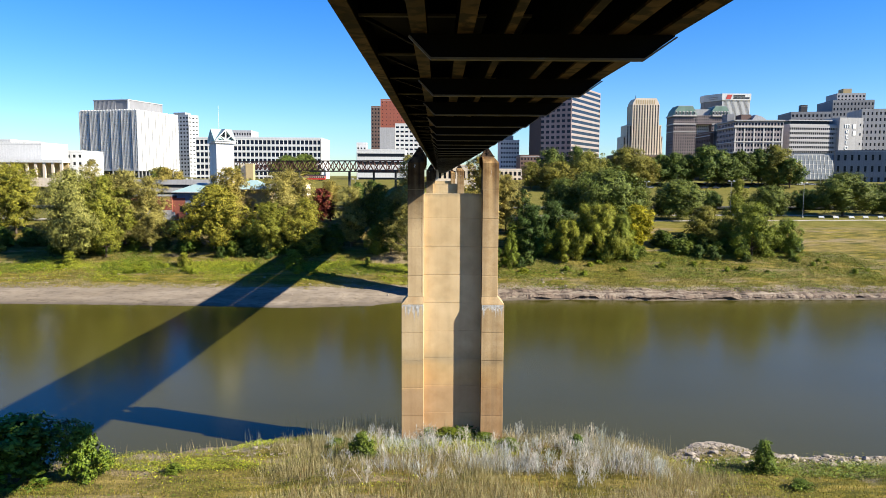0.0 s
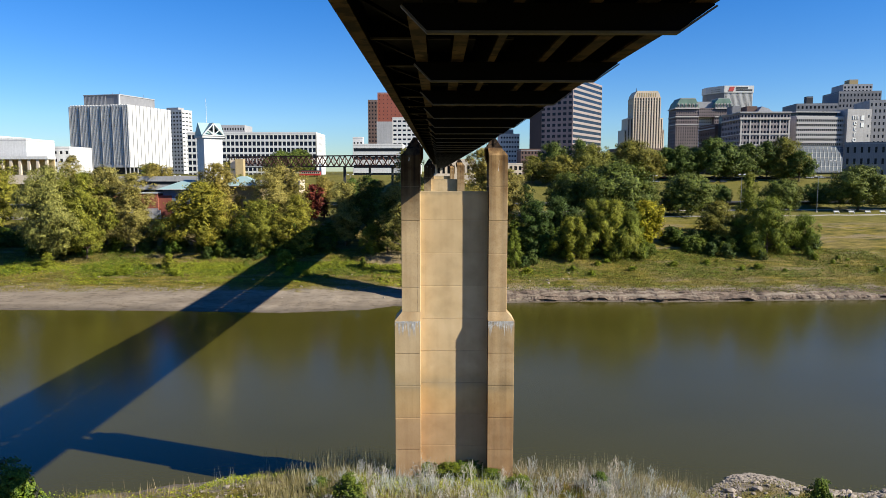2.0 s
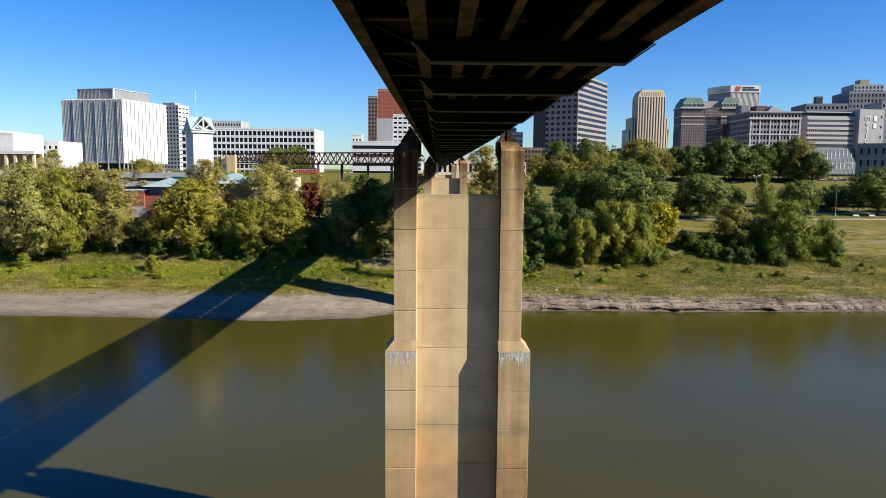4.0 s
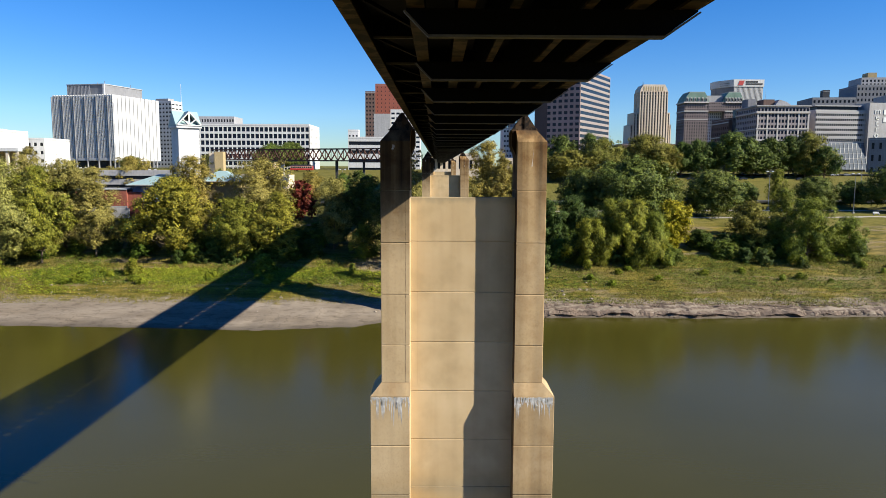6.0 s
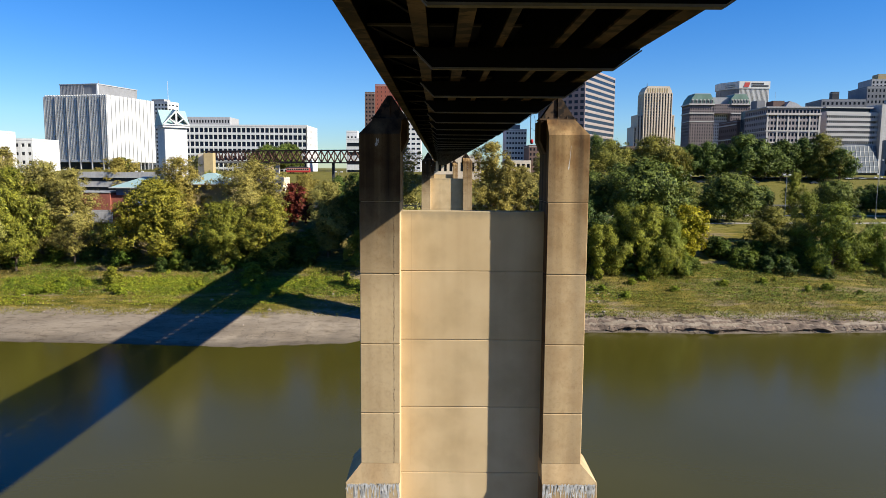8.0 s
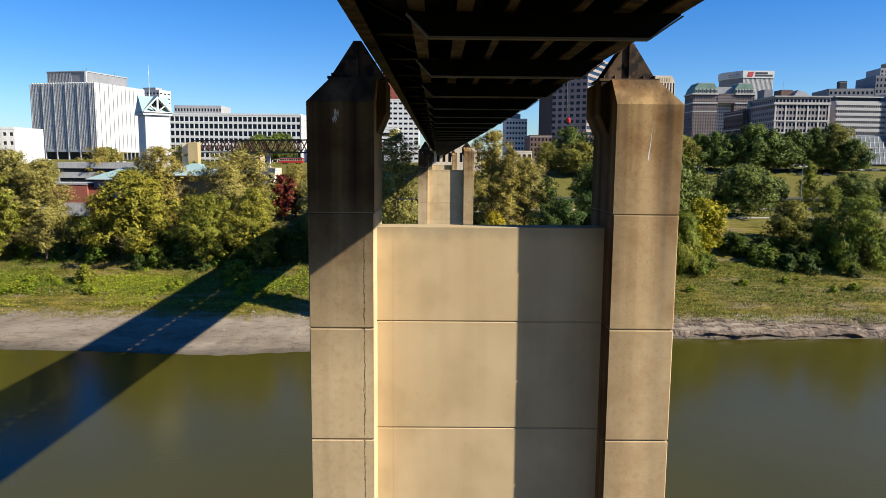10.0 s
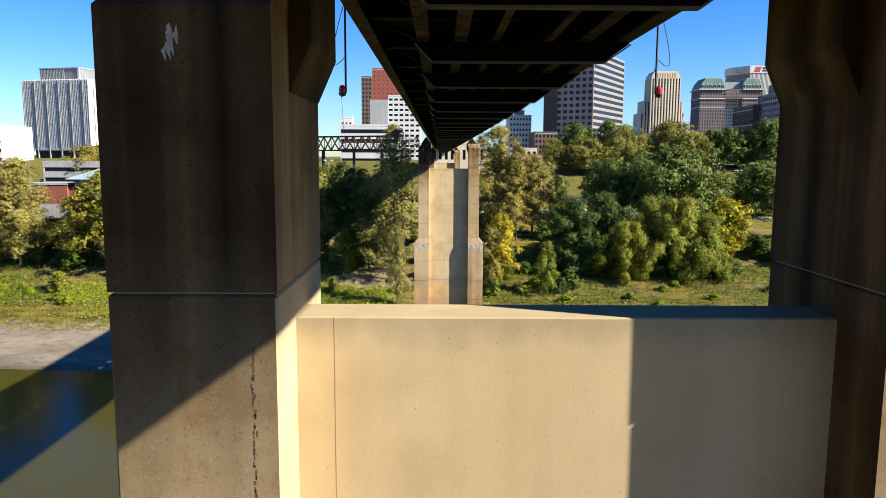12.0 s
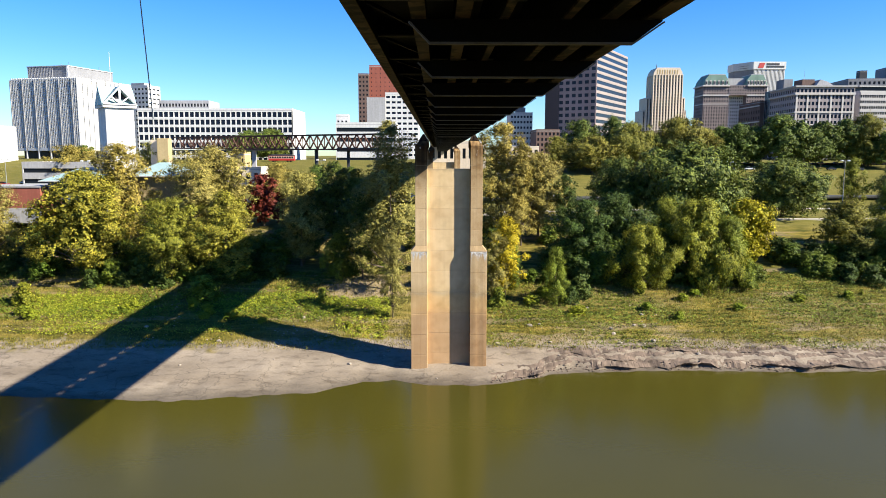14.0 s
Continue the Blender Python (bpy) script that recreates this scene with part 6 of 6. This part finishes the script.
rubble("far_bank_rubble", rb, 1300, (-150, 150), (222, 250), 0.12, 0.5, "small pale stones scattered over the far bank", patchy(8.0, 0.4, 1.0))


# ---- park: paths, road, lamps, benches, cars ----


def strip(name, pts, width, mat, label, lift=0.06, category="path"):
    """A paved band that follows the ground."""
    bm = bmesh.new()
    rows = []
    for (x0, y0), (x1, y1) in zip(pts, pts[1:]):
        L = math.hypot(x1 - x0, y1 - y0)
        n = max(1, int(L / 6))
        for k in range(n + (1 if (x1, y1) == pts[-1] else 0)):
            t = k / n
            x, y = x0 + (x1 - x0) * t, y0 + (y1 - y0) * t
            nx, ny = -(y1 - y0) / L * width / 2, (x1 - x0) / L * width / 2
            za = max(float(land(x + nx, y + ny)), float(land(x, y)), float(land(x - nx, y - ny))) + lift
            rows.append([bm.verts.new((x + nx * s, y + ny * s, za)) for s in (-1, 1)])
    for a, b in zip(rows, rows[1:]):
        bm.faces.new((a[0], a[1], b[1], b[0]))
    r = bmesh.ops.extrude_face_region(bm, geom=list(bm.faces))
    for v in r["geom"]:
        if isinstance(v, bmesh.types.BMVert):
            v.co.z -= 0.6
    bmesh.ops.recalc_face_normals(bm, faces=bm.faces)
    tagged(part(name, bm, mat), label, category, kind="structure")


strip("pavement", [(45, 300), (110, 303), (210, 312), (320, 318)], 3.5, PAVING, "pale concrete park path")
strip("pavement", [(20, 322), (120, 332), (330, 340)], 4.0, PAVING, "pale concrete park path")
strip("road", [(-330, 352), (-60, 350), (120, 358), (360, 366)], 12.0, ASPHALT, "asphalt riverside road", 0.1, "road")
strip("pavement", [(-200, 300), (-130, 298), (-95, 296)], 5.0, PAVING, "pale concrete park path")
strip("road", [(40, 460), (330, 464)], 12.0, ASPHALT, "asphalt street on the bluff", 0.1, "road")
strip("road", [(30, 380), (34, 470)], 10.0, ASPHALT, "asphalt side street up the bluff", 0.1, "road")


def retaining_wall():
    root = thing("retaining_wall", (27, 300, 17), "low concrete retaining wall with pilasters below the path", "wall")
    part("wall", box((-14, 0, -3), (12, 0.5, 3.9)), MIDGREY, root)
    part("coping", box((-14.2, -0.15, 3.9), (12.2, 0.7, 4.4)), PAVING, root)
    for k in range(5):
        unit_box("pilaster", Matrix.Translation((-13 + k * 6, -0.3, -3)) @ Matrix.Diagonal((0.8, 0.3, 7, 1)), PAVING, root)


retaining_wall()


def lamp_post(h):
    root = thing("street_lamp", (0, 0, 0), "tall grey twin-headed street lamp in the park", "street lamp", "park lamps")
    part("base", box((-0.35, -0.35, -0.3), (0.35, 0.35, 0.6), 0.05), PAVING, root)
    part("pole", bar((0, 0, 0.5), (0, 0, h), 0.3, 0.16, 10), LAMPGREY, root)
    part("arm", bar((-1.0, 0, h), (1.0, 0, h), 0.12), LAMPGREY, root)
    for x in (-1.15, 1.15):
        part("lamp_head", box((x - 0.45, -0.3, h - 0.1), (x + 0.45, 0.3, h + 0.35), 0.08), WHITE, root)
    return root


lamp = lamp_post(15.5)
spots_l = [(164.5, 322), (209, 330), (138.9, 340), (95.5, 330), (216, 405), (250, 335), (-115, 330), (-150, 345), (-40, 340)]
for i, (x, y) in enumerate(spots_l):
    m = Matrix.Translation((x, y, float(land(x, y))))
    ob = lamp if i == 0 else copy_thing(lamp, m)
    ob.matrix_basis = m


def picnic_bench():
    root = thing("park_bench", (0, 0, 0), "white concrete park bench beside the path", "bench", "park benches")
    part("seat", box((-1.1, -0.3, 0.42), (1.1, 0.3, 0.52), 0.03), WHITE, root)
    part("backrest", box((-1.1, 0.3, 0.5), (1.1, 0.38, 1.0), 0.02), WHITE, root)
    for x in (-0.9, 0.9):
        part("leg", box((x - 0.1, -0.28, -0.2), (x + 0.1, 0.3, 0.42), 0.02), PALEGREY, root)
    return root


bench = picnic_bench()
for i, (x, y) in enumerate(((170, 316), (177, 317), (184, 317), (191, 318), (198, 318.5), (206, 319), (213, 320))):
    m = Matrix.Translation((x, y, float(land(x, y)) + 0.05)) @ Matrix.Scale(1.1, 4)
    (bench if i == 0 else copy_thing(bench, m)).matrix_basis = m

RUBBER = material("tyre_rubber", (0.02, 0.02, 0.02), 0.9)


def car(colour, label):
    root = thing("car", (0, 0, 0), label, "car", "parked cars")
    pm = material("car_paint", colour, 0.25, spec=0.6)
    bm = prism([(-2.2, 0.35), (2.2, 0.35), (2.25, 0.75), (1.5, 0.92), (-2.15, 0.95), (-2.25, 0.6)], -0.88, 0.88)
    bmesh.ops.bevel(bm, geom=list(bm.edges), offset=0.07, segments=2, affect="EDGES")
    body = part("body", bm, pm, root)
    bm = prism([(-1.75, 0.93), (1.1, 0.93), (0.45, 1.45), (-1.15, 1.45)], -0.76, 0.76)
    part("cabin_glass", bm, GLASS, root)
    part("roof", box((-1.15, -0.74, 1.43), (0.45, 0.74, 1.5), 0.03), pm, root)
    for x in (-1.4, 1.4):
        for y in (-0.82, 0.82):
            w = part("wheel", bar((x, y - 0.1, 0.33), (x, y + 0.1, 0.33), 0.66, None, 14), RUBBER, root)
    return root


CARS = [car((0.75, 0.75, 0.75), "white parked car on the street"), car((0.03, 0.035, 0.05), "dark parked car on the street"), car((0.32, 0.33, 0.34), "silver parked car on the street"), car((0.28, 0.03, 0.03), "red parked car on the street"), car((0.05, 0.09, 0.2), "blue parked car on the street")]
rc = np.random.default_rng(4)
slots = [(x, 456.5 + rc.uniform(-0.3, 0.3)) for x in np.arange(118, 240, 7.5)] + [(x, 434.0 + rc.uniform(-0.3, 0.3)) for x in (128, 139, 147, 161, 168, 186, 199)] + [(x, 358.0) for x in (24, 33, 44, -10, -22, -34)] + [(x, 386 + rc.uniform(-4, 4)) for x in np.arange(-190, -105, 7)]
for i, (x, y) in enumerate(slots):
    k = i if i < 5 else int(rc.integers(0, 5))
    m = Matrix.Translation((x, y, float(land(x, y)) + 0.12)) @ Matrix.Rotation(rc.normal(0, 0.03), 4, "Z")
    (CARS[k] if i < 5 else copy_thing(CARS[k], m)).matrix_basis = m


def streetcar():
    """Old red tram with a window band and a dark clerestory roof."""
    root = thing("streetcar", (-81.5, 470, float(land(-81.5, 470)) + 0.12), "red streetcar with a cream window band on the street", "streetcar")
    body = part("body", box((-6.8, -1.2, 0.6), (6.8, 1.2, 3.1), 0.15), material("tram_red", (0.5, 0.03, 0.025), 0.35, spec=0.5), root)
    part("roof", box((-6.9, -1.25, 3.1), (6.9, 1.25, 3.5), 0.15), DARK, root)
    part("clerestory", box((-5.6, -0.7, 3.5), (5.6, 0.7, 3.9), 0.1), DARK, root)
    part("window_band", box((-6.5, -1.23, 1.75), (6.5, -1.19, 2.85)), CREAM, root)
    for k in range(10):
        unit_box("window", Matrix.Translation((-6.2 + k * 1.26, -1.25, 1.9)) @ Matrix.Diagonal((1.0, 0.03, 0.85, 1)), GLASS, root)
    for x in (-4.5, -2.9, 2.9, 4.5):
        part("wheel", bar((x, -0.9, 0.35), (x, 0.9, 0.35), 0.7, None, 14), RUBBER, root)


streetcar()


def monument():
    root = thing("monument", (117, 436, float(land(117, 436))), "white stone monument on a plinth in the park", "monument")
    part("plinth", box((-1.6, -1.6, -0.3), (1.6, 1.6, 1.8), 0.1), WHITE, root)
    part("shaft", bar((0, 0, 1.8), (0, 0, 6.5), 1.6, 0.9, 8), WHITE, root)


monument()

# ---- small things of the bridge ----
REDGLASS = material("red_lantern", (0.55, 0.015, 0.02), 0.3)
CABLE = material("dark_cable", (0.05, 0.06, 0.06), 0.7)


def nav_light(x, y, side):
    root = thing("navigation_light", (x, y, 39.8), "red navigation lantern on a drop pole below the bridge edge", "lantern", "navigation lights")
    part("pole", bar((0.1 * side, 0, -0.12), (0.1 * side, 0, 2.6), 0.06, None, 8), DARK, root)
    bm = bar((0, 0, -0.12), (0, 0, 0.02), 0.2, 0.2, 12)
    add_bar(bm, (0, 0, 0.02), (0, 0, 0.1), 0.2, 0.1, 12)
    part("lantern", bm, REDGLASS, root)
    part("foot", bar((0, 0, -0.19), (0, 0, -0.12), 0.16, 0.22, 12), DARK, root)
    part("bracket", bar((0.1 * side, 0, -0.15), (-0.04 * side, 0, -0.2), 0.06), DARK, root)
    part("arm", bar((0.1 * side, 0, 2.58), (-0.3 * side, 0, 2.58), 0.06), DARK, root)
    bm = bmesh.new()
    prev = None
    for k in range(9):
        t = k / 8
        p = Vector((0.1 * side - 0.4 * side * math.sin(t * math.pi), 0.1, 0.9 + 1.6 * t - 0.9 * math.sin(t * math.pi)))
        if prev:
            add_bar(bm, prev, p, 0.018)
        prev = p
    part("power_lead", bm, CABLE, root)
    return root


nav_light(-2.75, 102.3, 1)
nav_light(6.12, 102.1, -1)
hc = thing("hanging_cable", (-2.79, 102.4, 39.5), "thin pale cable hanging below a lantern", "cable")
part("line", bar((0, 0, 0.1), (0.08, 0, -1.25), 0.008), LAMPGREY, hc)
